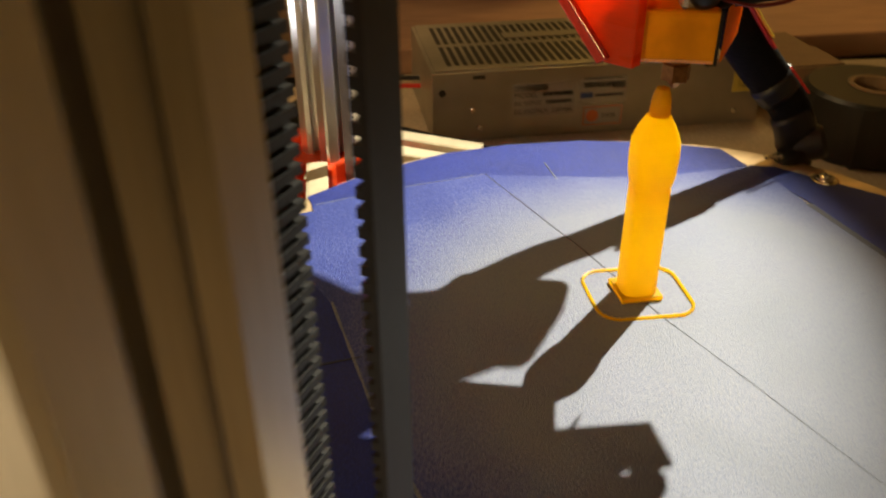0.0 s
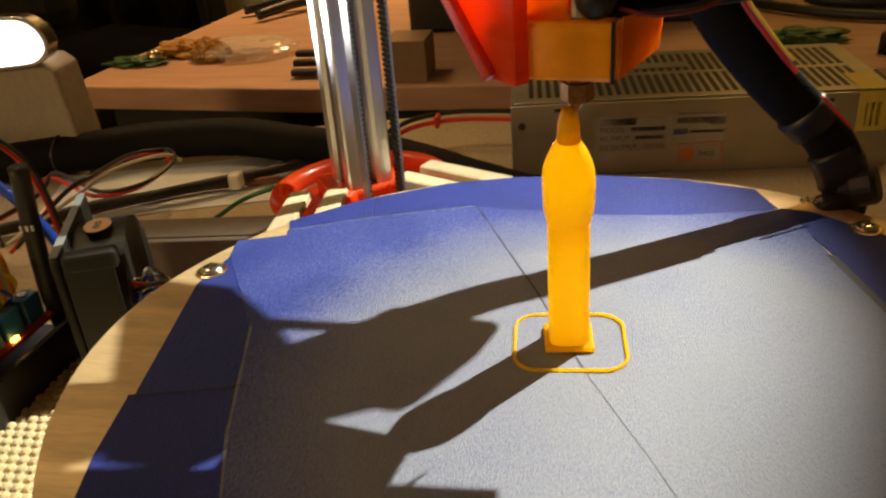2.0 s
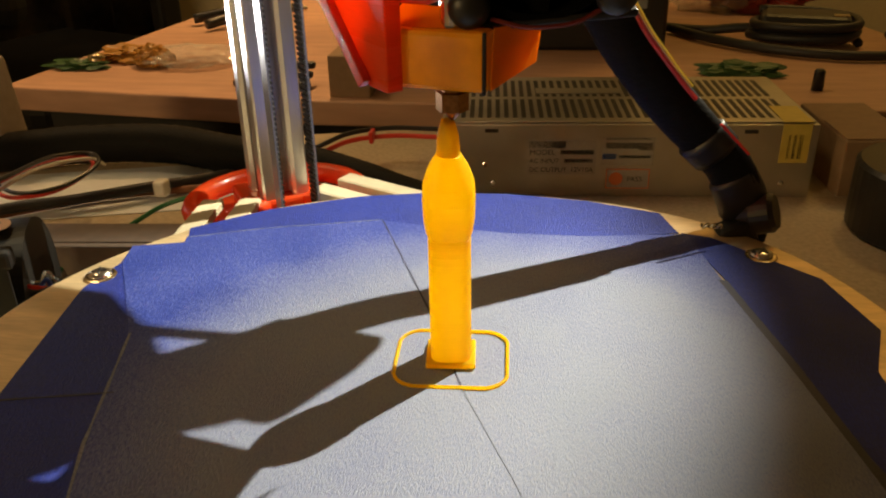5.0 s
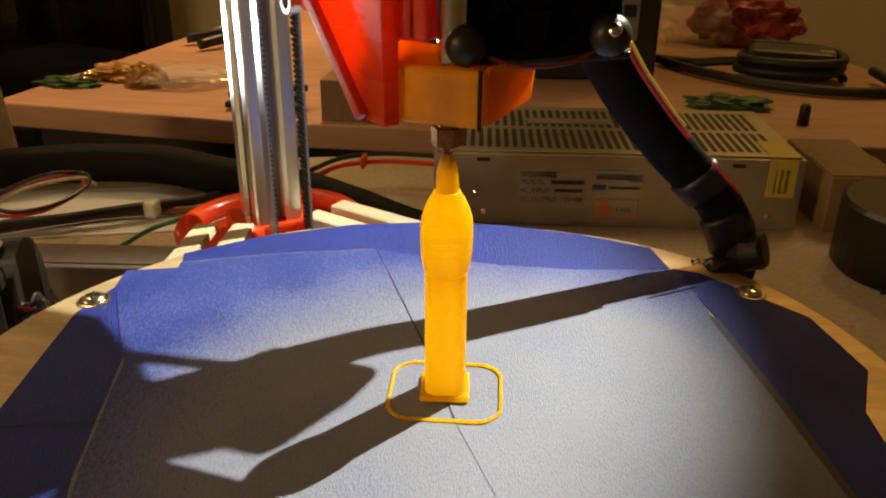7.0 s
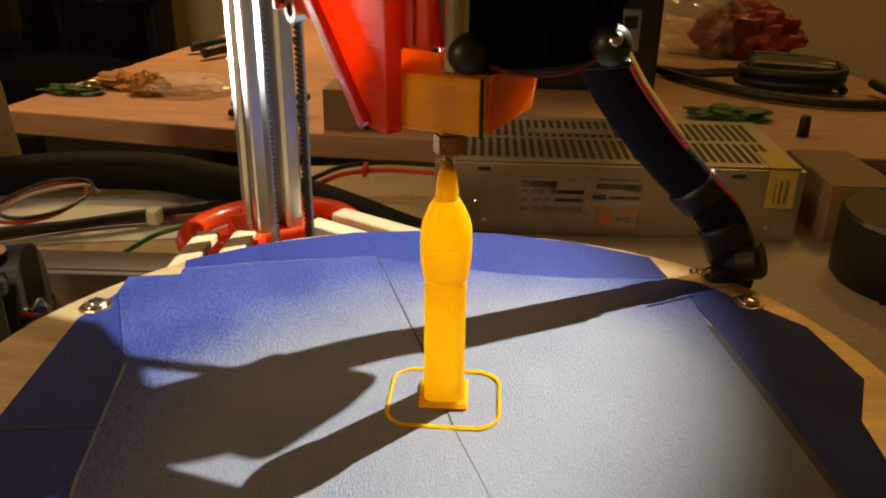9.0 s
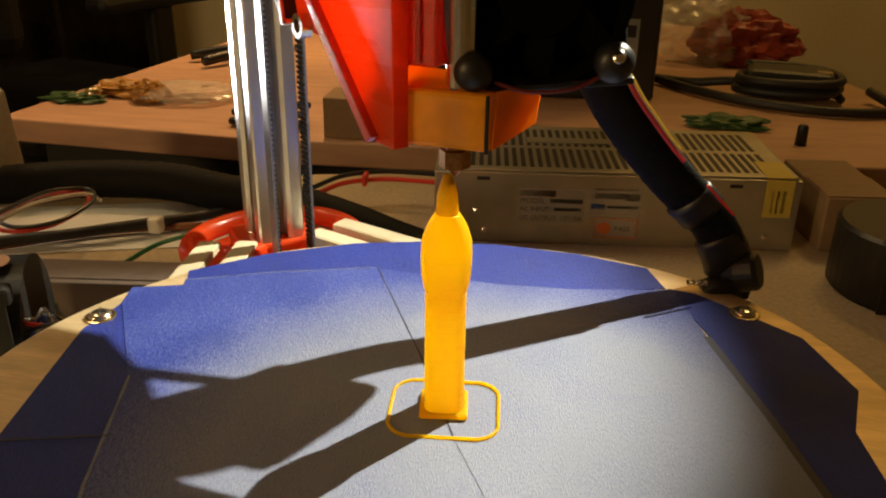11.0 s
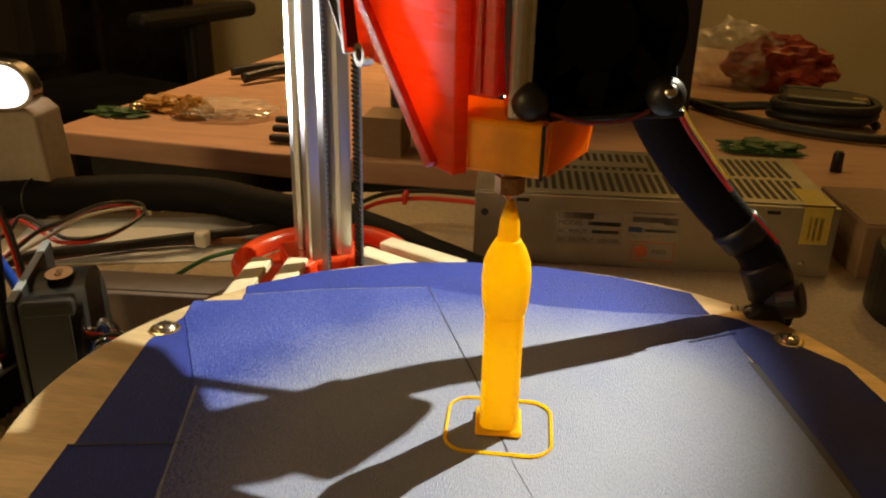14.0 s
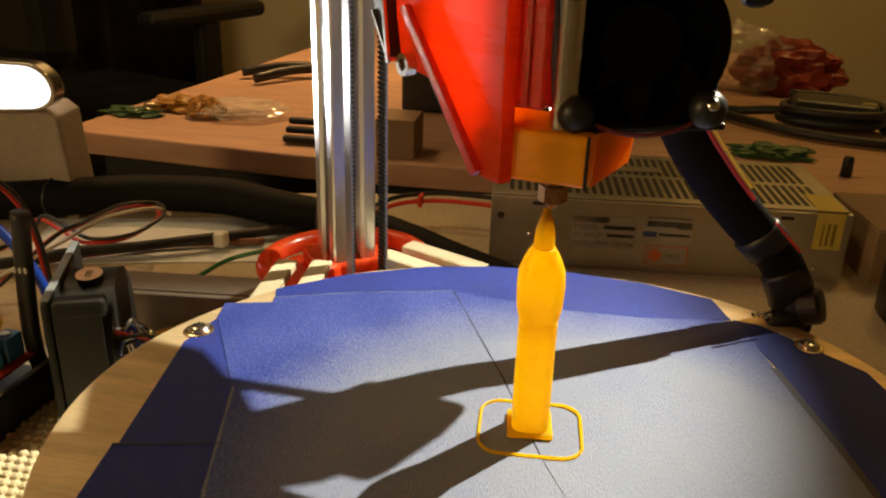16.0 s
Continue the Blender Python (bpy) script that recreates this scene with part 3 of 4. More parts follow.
part("end_clip", box((0.012, 0.009, 0.010), (0, 0, 0), 0.002, pose(0.0880, 0.0905, -0.0015, 0, -24, 10)), FAN_GREY, arm)
part("end_spring", tube([(0.0830 - 0.0010 * k + 0.0006 * (k % 2), 0.088, 0.0015 + 0.0012 * (k % 2)) for k in range(8)], 0.0006, 6, 3), STEEL, arm)
WIRE_RED = material("red_wire", (0.6, 0.03, 0.02), 0.35)
WIRE_YELLOW = material("yellow_wire", (0.75, 0.5, 0.04), 0.35)
EDGE = Vector((0.0050, -0.0034, 0.0042))
part("red_wire", tube([along(f) + EDGE for f in (4.35, 4.8, 5.4, 6.0, 6.6)], 0.0008, 6), WIRE_RED, arm)
part("yellow_wire", tube([along(f) + EDGE * 1.05 + Vector((0.0008, 0, 0.0008)) for f in (4.6, 5.0, 5.5, 6.0, 6.7)], 0.0006, 6), WIRE_YELLOW, arm)
part("red_wire", tube([along(f) + EDGE * 1.12 for f in (3.0, 3.3, 3.7)], 0.0005, 6), WIRE_RED, arm)
# thin lead that leaves the bundle above
part("lead", tube([(0.0335, 0.076, 0.092), (0.026, 0.078, 0.099), (0.017, 0.084, 0.108), (0.006, 0.092, 0.118), (-0.001, 0.100, 0.126)], 0.0016, 8), RUBBER, arm)

# ---- print head ----
HEAD = (0.0057, 0.0062, 0.0622)
head = thing("hot_end_carrier", HEAD, "red printed hot end carrier with amber wrapped heater and black fan", "print head")
H = Matrix.Translation(HEAD).inverted()


def deeper(k):
    """Scales a part of the head about a point before the bed."""
    e = Vector((0.026, -0.176, 0.125))
    return H @ Matrix.Translation(e) @ Matrix.Scale(k, 4) @ Matrix.Translation(-e)


KAP = deeper(1.02) @ pose(0.0045, 0.0090, 0.0765, 0, 0, -11)
part("heater_block", box((0.0266, 0.0190, 0.0125), (-0.0020, 0, 0), 0.0012, KAP), KAPTON, head)
FILM = material("loose_amber_film", (0.85, 0.36, 0.02), 0.18, grain=0.1, scale=120, bump=0.25, coat=0.5)
lit_through(FILM, (1.0, 0.42, 0.02), 0.7)
part("film_flap", prism([(0.0, 0), (0.0155, 0.003), (0.0172, 0.0105), (0.0110, 0.0118), (0.001, 0.0125)], 0, 0.0003, 0.0, KAP @ pose(0.0118, -0.0088, -0.0055, 90, 0, 68)), FILM, head)
part("film_fold", prism([(-0.011, 0), (0.002, 0), (0.000, 0.0045), (-0.008, 0.0052)], 0, 0.0003, 0.0, KAP @ pose(0.0, -0.0075, 0.0062, 55, 0, 0)), FILM, head)
part("film_seam", box((0.0008, 0.0008, 0.0126), (0.0108, -0.0094, 0), 0.0002, KAP), FAN_GREY, head)
part("nozzle", lathe([(0, 0.0), (0.0006, 0.0), (0.0022, 0.0020), (0.0036, 0.0022), (0.0036, 0.0062), (0.0026, 0.0064), (0.0026, 0.009), (0, 0.009)], 6), BRASS, head)
part("heat_break", lathe([(0, 0), (0.0035, 0), (0.0035, 0.03), (0, 0.03)], 20, H @ pose(0.0066, 0.0075, 0.0825)), STEEL, head)
PL = H @ pose(-0.0143, 0.0110, 0, 90, 0, 133.5)
# in the plate's own plane x runs outwards from the hot end and y upwards
part("side_plate", prism([(-0.0045, 0.0690), (0.0300, 0.1045), (0.0325, 0.16), (-0.0125, 0.16), (-0.0125, 0.0690)], -0.002, 0.002, 0.0004, PL), RED, head)
part("edge_rib", prism([(-0.0040, 0.0690), (0.0307, 0.1048), (0.0280, 0.1060), (-0.0065, 0.0708)], -0.0042, -0.0021, 0.0003, PL), RED_SHINY, head)
part("ear", prism([(0.0225, 0.0865), (0.0400, 0.0880), (0.0465, 0.1130), (0.0455, 0.16), (0.022, 0.16)], 0.0022, 0.0075, 0.0008, PL), RED, head)
bolt = part("bolt", lathe([(0, 0), (0.0031, 0), (0.0031, 0.003), (0.0017, 0.003), (0.0016, 0.0015), (0, 0.0015)], 24, PL @ pose(0.0345, 0.0892, 0.0021, 180, 0, 0)), STEEL, head, smooth=False)
part("socket", lathe([(0, 0), (0.0014, 0), (0.0014, 0.0004), (0, 0.0004)], 6, PL @ pose(0.0345, 0.0892, 0.0004)), BRASS, head)
part("clamp", prism([(0.0410, 0.0900), (0.0500, 0.1020), (0.0515, 0.112), (0.0440, 0.112)], -0.001, 0.010, 0.0005, PL), BLACK, head)
part("clamp_edge", prism([(0.0405, 0.0890), (0.0502, 0.1020), (0.0510, 0.1016), (0.0412, 0.0885)], -0.0015, 0.010, 0.0, PL), STEEL, head)
part("clamp_edge", prism([(0.0400, 0.0890), (0.0440, 0.113), (0.0452, 0.113), (0.0414, 0.0888)], -0.0022, -0.0012, 0.0, PL), STEEL, head)
MB = deeper(1.03) @ pose(-0.0071, 0.0003, 0.0880, 0, 0, -18)
part("mount_block", prism([(0, 0), (0.0102, 0), (0.0102, 0.008), (0, 0.008)], 0, 0.07, 0.0007, MB), RED_SHINY, head)
part("mount_rib", box((0.0014, 0.001, 0.068), (0.0062, -0.0004, 0.035), 0.0003, MB), RED_SHINY, head)
FN = deeper(1.06) @ pose(0.0230, -0.0030, 0.1035, 0, -5, 6)
hs = 0.0192
rim = part("fan_frame", box((0.0018, 0.0105, 2 * hs), (-hs + 0.0009, 0.005, 0), 0.0005, FN), FAN_EDGE, head, "grey fan frame side")
part("fan_frame_inner", box((0.0045, 0.0012, 0.0125), (-hs + 0.0042, -0.0002, 0.0042), 0.0003, FN), FAN_EDGE, head)
part("fan_frame_bottom", box((2 * hs - 0.004, 0.0105, 0.0016), (0.001, 0.0052, -hs + 0.0010), 0.0005, FN), BLACK, head)
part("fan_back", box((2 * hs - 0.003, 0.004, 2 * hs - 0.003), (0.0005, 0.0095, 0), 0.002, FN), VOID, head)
bm = bmesh.new()
n = 48
for r0, r1, y0, y1 in ((0.0168, 0.0182, 0.0, 0.0075),):
    for i in range(n):
        a0, a1 = 2 * math.pi * i / n, 2 * math.pi * (i + 1) / n
        v = [bm.verts.new((r * math.cos(a), y, r * math.sin(a))) for a in (a0, a1) for r in (r0, r1) for y in (y0, y1)]
        for q in ((0, 1, 3, 2), (4, 6, 7, 5), (0, 4, 5, 1), (2, 3, 7, 6), (0, 2, 6, 4), (1, 5, 7, 3)):
            bm.faces.new([v[k] for k in q])
bmesh.ops.remove_doubles(bm, verts=bm.verts, dist=1e-6)
bm.transform(FN)
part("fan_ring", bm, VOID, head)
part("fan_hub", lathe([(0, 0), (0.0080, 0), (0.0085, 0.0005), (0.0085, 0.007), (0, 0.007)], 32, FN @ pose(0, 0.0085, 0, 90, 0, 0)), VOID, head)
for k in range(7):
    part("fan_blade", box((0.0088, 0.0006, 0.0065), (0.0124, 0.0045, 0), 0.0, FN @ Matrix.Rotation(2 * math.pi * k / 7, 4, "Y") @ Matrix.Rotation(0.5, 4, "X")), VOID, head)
for sx, sz, mat in ((-1, -1, BLACK), (1, -1, STEEL), (1, 1, BLACK), (-1, 1, BLACK)):
    part("fan_screw", lathe([(0, -0.0005), (0.0040, -0.0005), (0.0042, 0.001), (0.0038, 0.0025), (0.0024, 0.0038), (0, 0.0042)], 24, FN @ pose(sx * 0.0140, 0.0, sz * 0.0140, 90, 0, 0)), BLACK, head, smooth=True)
part("screw_glint", lathe([(0, 0), (0.0016, 0), (0.0013, 0.0006), (0, 0.0007)], 16, FN @ pose(0.0145, -0.0034, -0.0125, 60, 0, 0)), STEEL, head, smooth=True)
RED_DIM = material("dark_red_wire", (0.12, 0.01, 0.006), 0.5)
part("fan_lead", tube([FN @ Vector(p) for p in ((-0.010, -0.001, -0.0165), (-0.003, -0.0025, -0.0185), (0.006, -0.002, -0.0185), (0.013, 0.0, -0.016))], 0.0005, 6), RED_DIM, head)
# Out of view; outline projected back from the shadow it must cast on the bed.
part("effector_plate", prism([(-0.022, 0.112), (0.0002, 0.109), (0.0165, 0.0942), (0.0209, 0.0883), (0.0394, 0.0817), (0.0476, 0.0883), (0.058, 0.0957), (0.055, 0.0824), (0.0446, 0.072), (0.0298, 0.0646), (0.0180, 0.0540), (0.004, 0.056)], 0.123, 0.128, 0.0006, H), RED, head, "unseen red carrier plate above the hot end, shaped from its shadow")
part("lever", box((0.008, 0.006, 0.03), (0.026, 0.012, 0.020), 0.003, FN), BLACK, head)

# ---- cooling fan beside the bed ----
fan = thing("cooling_fan", (-0.1830, 0.094, TABLE), "dark grey square cooling fan standing on edge beside the bed", "fan", turn=22)
fs, ft = 0.0315, 0.0235
part("back_flange", box((0.0035, 2 * fs, 2 * fs), (-ft / 2 + 0.00175, 0, fs), 0.0016), FAN_GREY, fan)
# Light along the flange's top edge, put in as a pale strip.
part("lit_flange_edge", box((0.0030, 2 * fs - 0.003, 0.0005), (-ft / 2 + 0.00175, 0, 2 * fs + 0.0002)), FAN_EDGE, fan, "light grey strip painted as the lit flange edge")
part("barrel", lathe([(0.0275, 0), (0.0292, 0), (0.0292, ft - 0.0035), (0.0275, ft - 0.0035)], 56, pose(-ft / 2 + 0.0035, 0, fs, 0, 90, 0)), FAN_GREY, fan, smooth=False)
for sy, sz in ((-1, -1), (-1, 1)):
    part("corner_post", box((ft - 0.004 if sy < 0 else 0.004, 0.0075, 0.0075), (0.0018 if sy < 0 else ft / 2 - 0.0022, sy * (fs - 0.0038), fs + sz * (fs - 0.0038)), 0.0016), FAN_GREY, fan)
part("near_wall", box((ft - 0.006, 0.0012, 2 * fs - 0.012), (0.001, -fs + 0.0008, fs), 0.0004), FAN_GREY, fan)
part("hub", lathe([(0, 0), (0.0125, 0), (0.0135, -0.001), (0.0135, -0.012), (0, -0.012)], 40, pose(ft / 2 - 0.003, 0, fs, 0, 90, 0)), FAN_GREY, fan)
part("hub_label", lathe([(0, 0), (0.0105, 0), (0.0105, 0.0003), (0, 0.0003)], 40, pose(ft / 2 - 0.0029, 0, fs, 0, 90, 0)), FAN_EDGE, fan)
for k in range(7):
    part("blade", box((0.011, 0.0012, 0.0145), (0, 0, 0.0200), 0.0003, pose(0.003, 0, fs, 360 / 7 * k, 0, 0) @ pose(0, 0, 0, 0, 0, 38)), FAN_GREY, fan)
STICK = material("peach_sticker", (0.75, 0.5, 0.36), 0.5, grain=0.08, scale=300)
part("sticker", lathe([(0, 0), (0.0065, 0), (0.0065, 0.0002), (0, 0.0002)], 32, pose(0.0015, -0.004, 2 * fs - 0.0007) @ Matrix.Diagonal((0.8, 1, 1, 1))), STICK, fan, "round peach sticker")
for dy in (-0.003, 0.0005):
    part("sticker_mark", tube([(0.0015 + 0.0012 * math.cos(a * 0.9), -0.003 + dy + 0.0012 * math.sin(a * 0.9), 2 * fs - 0.0004) for a in range(8)], 0.00018, 5, 3), INK, fan)

# ---- controller board ----
board = thing("controller_board", (-0.262, 0.035, TABLE), "red circuit board with connectors in a black tray", "circuit board", turn=-3)
PCB = material("red_circuit_board", (0.42, 0.03, 0.02), 0.4, grain=0.2, scale=400, stain=0.2)
CHIP = material("black_chip", (0.02, 0.02, 0.02), 0.45)
BLUE_PLASTIC = material("blue_connector", (0.03, 0.14, 0.33), 0.4)
part("tray", box((0.108, 0.125, 0.012), (0, 0, 0.006), 0.001), BLACK, board)
part("tray_wall", box((0.003, 0.125, 0.020), (0.0545, 0, 0.010), 0.0008), BLACK, board)
part("circuit", box((0.096, 0.105, 0.0016), (0.001, 0.004, 0.022), 0.0002), PCB, board)
rng = random.Random(4)
for k in range(5):
    part("terminal_block", box((0.0075, 0.010, 0.011), (0.042, 0.050 - k * 0.0125, 0.0283), 0.0006), BLUE_PLASTIC, board)
    part("terminal_screw", lathe([(0, 0), (0.0022, 0), (0.0022, 0.0008), (0, 0.0008)], 14, pose(0.042, 0.050 - k * 0.0125, 0.0338)), STEEL, board)
for k in range(6):
    part("driver", box((0.0145, 0.0195, 0.0035), (-0.03 + 0.02 * (k % 3), -0.02 + 0.03 * (k // 3), 0.0300), 0.0004), CHIP if k % 2 else PCB, board)
    part("heat_sink", box((0.008, 0.008, 0.006), (-0.03 + 0.02 * (k % 3), -0.02 + 0.03 * (k // 3), 0.0348), 0.0005), STEEL, board)
for k in range(9):
    part("pin_header", box((0.0025, 0.013, 0.009), (-0.042 + k * 0.0105, 0.045 - 0.075 * (k % 2) * 0.4, 0.0270), 0.0002), CHIP, board)
for k in range(6):
    part("capacitor", lathe([(0, 0), (0.0033, 0), (0.0035, 0.0004), (0.0035, 0.0085), (0.003, 0.009), (0, 0.009)], 20, pose(0.03, -0.045 + k * 0.0155, 0.0225)), STEEL, board)
for k in range(5):
    part("solder_pin", lathe([(0, 0), (0.001, 0), (0.0006, 0.003), (0, 0.0032)], 8, pose(0.047, -0.045 + k * 0.006, 0.0226)), BRASS_SCREW, board)
part("big_capacitor", box((0.016, 0.019, 0.021), (0.036, -0.018, 0.0335), 0.002), FAN_GREY, board)
GLOW = material("amber_indicator", (0.9, 0.5, 0.1), 0.4, emit=(1.0, 0.55, 0.08), power=6)
part("indicator", box((0.0018, 0.003, 0.0015), (0.0475, 0.034, 0.0238)), GLOW, board, "lit amber indicator")

# ---- loose wires ----
WIRES = {"red": (0.62, 0.04, 0.025), "orange": (0.78, 0.22, 0.02), "yellow": (0.8, 0.55, 0.03), "green": (0.03, 0.2, 0.07), "blue": (0.03, 0.07, 0.4), "white": (0.7, 0.68, 0.6), "black": (0.02, 0.02, 0.02), "brown": (0.2, 0.08, 0.03)}
WM = {k: material(k + "_insulation", c, 0.35, grain=0.06, scale=400) for k, c in WIRES.items()}
bundle = thing("wire_bundle", (0, 0, 0), "bundle of coloured wires held by cream cable ties", "wires")
for k, c in enumerate(("red", "orange", "yellow", "green", "red", "orange", "yellow", "blue", "orange", "brown", "yellow", "black")):
    a, b = rng.uniform(-1, 1), rng.uniform(-1, 1)
    j = lambda s=0.006: rng.uniform(-s, s)
    part("wire", tube([(-0.235 + j(), 0.078 + j(), -0.052), (-0.222 + j(), 0.076 + j(), -0.034 + j(0.004)), (-0.224 + j(), 0.066 + j(), -0.0215 + j(0.003)), (-0.2255 + 0.007 * a, 0.053 + 0.004 * b, -0.0255), (-0.2205 + 0.0055 * a, 0.0455 + 0.0045 * b, -0.0365), (-0.224 + 0.007 * a + j(0.003), 0.037 + 0.006 * b, -0.0520 + j(0.003)), (-0.226 + j(), 0.030 + j(), -0.0600)], 0.00115, 7, 6), WM[c], bundle)
part("cable_tie", tube([(-0.2205 + 0.0080 * math.cos(a), 0.0455 + 0.0068 * math.sin(a), -0.0365 + 0.001 * math.cos(a)) for a in [k * math.pi / 6 for k in range(13)]], 0.0013, 6, 3), WHITE, bundle, "cream cable tie")
part("tie_head", box((0.0075, 0.0055, 0.0055), (-0.2125, 0.0385, -0.0360), 0.0012), WHITE, bundle, "cream cable tie")
bundle2 = thing("wire_bundle", (0, 0, 0), "flat run of coloured wires with cream ties over the board", "wires")
for k, c in enumerate(("yellow", "blue", "green", "yellow", "orange", "white", "yellow", "orange")):
    o = 0.0018 * (k - 4)
    part("wire", tube([(-0.300, 0.078 + o, -0.028), (-0.262, 0.086 + o, -0.0140 + rng.uniform(-0.002, 0.002)), (-0.236, 0.084 + o, -0.0150 + rng.uniform(-0.002, 0.002)), (-0.222, 0.078 + o, -0.0230), (-0.2165, 0.072 + o, -0.0370)], 0.00115, 7, 6), WM[c], bundle2)
for x in (-0.248, -0.272):
    part("tie_head", lathe([(0, -0.006), (0.0052, -0.006), (0.0068, -0.002), (0.0068, 0.003), (0.0045, 0.006), (0, 0.0065)], 18, pose(x, 0.083, -0.0125, 0, 80, 10)), WHITE, bundle2, "cream hot glue lump", smooth=True)
part("wire", tube([(-0.2560, 0.082, -0.009), (-0.240, 0.090, -0.008), (-0.222, 0.083, -0.018)], 0.0025, 8), WHITE, bundle2, "cream tie tail")
blue = thing("blue_cable", (0, 0, 0), "shiny blue cable hanging above the controller", "cable")
BLUE_GLOSS = material("glossy_blue_sleeve", (0.02, 0.08, 0.55), 0.18, coat=0.6)
part("cord", tube([(-0.345, 0.125, 0.024), (-0.276, 0.12, 0.0090), (-0.260, 0.12, 0.0035), (-0.2385, 0.12, -0.0140), (-0.226, 0.121, -0.035), (-0.222, 0.122, -0.06)], 0.0024, 10), BLUE_GLOSS, blue, smooth=True)
part("cable_tie", tube([(-0.2645 + 0.0027 * math.cos(a) * 0.4, 0.12 + 0.0028 * math.sin(a), 0.005 + 0.0028 * math.cos(a)) for a in [k * math.pi / 4 for k in range(9)]], 0.0007, 6, 3), WM["black"], blue)
stick = thing("connector_strip", (0, 0, 0), "black upright sleeved lead with silver plugs", "cable")
part("sleeve", tube([(-0.212, 0.094, -0.068), (-0.2125, 0.092, -0.045), (-0.2090, 0.0905, -0.012), (-0.206, 0.090, 0.0125)], 0.0038, 10), RUBBER, stick, smooth=True)
for k in range(3):
    part("plug_mark", box((0.0011, 0.0008, 0.0024), (-0.2105 + 0.0023 * k, 0.0862 + 0.0003 * k, -0.012), 0.0002), WHITE, stick)
pair = thing("wire_pair", (0, 0, 0), "red and black twisted wire looping over the table", "wires")
for dx, dz, c in ((0, 0, "red"), (0.0022, 0.0016, "black")):
    part("wire", tube([(-0.3 + dx, 0.17, -0.066), (-0.290 + dx, 0.155, -0.020 + dz), (-0.280 + dx, 0.15, -0.006 + dz), (-0.268 + dx, 0.15, 0.0008 + dz), (-0.254 + dx, 0.15, -0.010 + dz), (-0.2475 + dx, 0.15, -0.03 + dz), (-0.245 + dx, 0.151, -0.06)], 0.0011, 7), WM[c], pair)
LOOP = [(-0.330, 0.185, -0.068), (-0.302, 0.206, -0.056), (-0.298, 0.220, -0.048), (-0.279, 0.213, -0.050), (-0.256, 0.200, -0.050), (-0.238, 0.211, -0.050), (-0.235, 0.243, -0.050), (-0.249, 0.262, -0.050), (-0.262, 0.244, -0.046), (-0.258, 0.199, -0.040), (-0.267, 0.186, -0.044), (-0.29, 0.165, -0.067)]
for d, c in ((0, "red"), (0.0028, "black")):
    part("wire", tube([(x + d, y + d * 0.6, z + d * 0.7) for x, y, z in LOOP], 0.0012, 7), WM[c], pair)
part("wire", tube([(-0.29, 0.165, -0.062), (-0.262, 0.190, -0.046), (-0.2535, 0.222, -0.0425), (-0.240, 0.250, -0.046), (-0.2335, 0.256, -0.052)], 0.0011, 7), WM["white"], pair)
run = thing("cable_run", (0, 0, 0), "thin black cables with a white clip on the table", "cable")
part("cord", tube([(-0.36, 0.165, -0.069), (-0.306, 0.198, -0.067), (-0.275, 0.224, -0.067), (-0.248, 0.237, -0.067), (-0.213, 0.257, -0.066), (-0.185, 0.281, -0.068), (-0.15, 0.31, -0.0685)], 0.0032, 8), RUBBER, run, smooth=True)
part("cord", tube([(-0.36, 0.172, -0.070), (-0.306, 0.204, -0.0705), (-0.262, 0.236, -0.0705), (-0.225, 0.258, -0.0705), (-0.180, 0.272, -0.0705)], 0.0024, 8), WM["brown"], run, smooth=True)
part("clip", box((0.008, 0.009, 0.010), (-0.2035, 0.2605, -0.0668), 0.002, None), WHITE, run)
hose = thing("braided_hose", (0, 0, 0), "thick black braided cable sleeve lying across the table", "cable")
part("sleeve", tube([(-0.52, 0.235, -0.060), (-0.384, 0.266, -0.060), (-0.333, 0.286, -0.060), (-0.283, 0.308, -0.0595), (-0.225, 0.316, -0.0595), (-0.174, 0.302, -0.060), (-0.126, 0.296, -0.061), (-0.088, 0.279, -0.062), (-0.060, 0.262, -0.063), (-0.02, 0.235, -0.063), (0.03, 0.2, -0.063)], [0.0125, 0.0125, 0.0125, 0.0125, 0.0125, 0.012, 0.0105, 0.0095, 0.009, 0.009, 0.009], 16, 12, ribs=0.025), SLEEVE, hose, smooth=True)
for k, p in enumerate(((-0.333, 0.286, -0.060), (-0.150, 0.2995, -0.0605))):
    part("cable_tie", tube([(p[0], p[1] + 0.0132 * math.cos(a), p[2] + 0.0132 * math.sin(a)) for a in [q * math.pi / 6 for q in range(13)]], 0.0009, 6, 2), RUBBER, hose)
lead = thing("power_lead", (0, 0, 0), "thin red and black lead running to the power supply", "wires")
for d, c in ((0, "red"), (0.004, "black")):
    part("wire", tube([(-0.150, 0.300 + d, -0.069), (-0.122, 0.314 + d, -0.062 + d), (-0.106, 0.328 + d, -0.058 + d), (-0.082, 0.338 + d, -0.057 + d), (-0.055, 0.339 + d, -0.057 + d), (-0.035, 0.337 + d, -0.057 + d)], 0.0016, 7), WM[c], lead)
part("tie", box((0.003, 0.010, 0.008), (-0.092, 0.3345, -0.056), 0.001), WM["red"], lead)
green = thing("green_wire", (0, 0, 0), "thin green wire curving up to the tower foot", "wire")
part("wire", tube([(-0.200, 0.128, -0.067), (-0.190, 0.152, -0.0525), (-0.176, 0.170, -0.0495), (-0.163, 0.185, -0.044), (-0.140, 0.185, -0.036)], 0.0012, 7), WM["green"], green)
part("wire", tube([(-0.195, 0.132, -0.069), (-0.165, 0.145, -0.060), (-0.14, 0.142, -0.050), (-0.12, 0.135, -0.040)], 0.0010, 7), WM["yellow"], green)
flap = thing("grey_panel", (-0.17, 0.146, TABLE), "grey brown card panel under the bed's edge", "panel", turn=6)
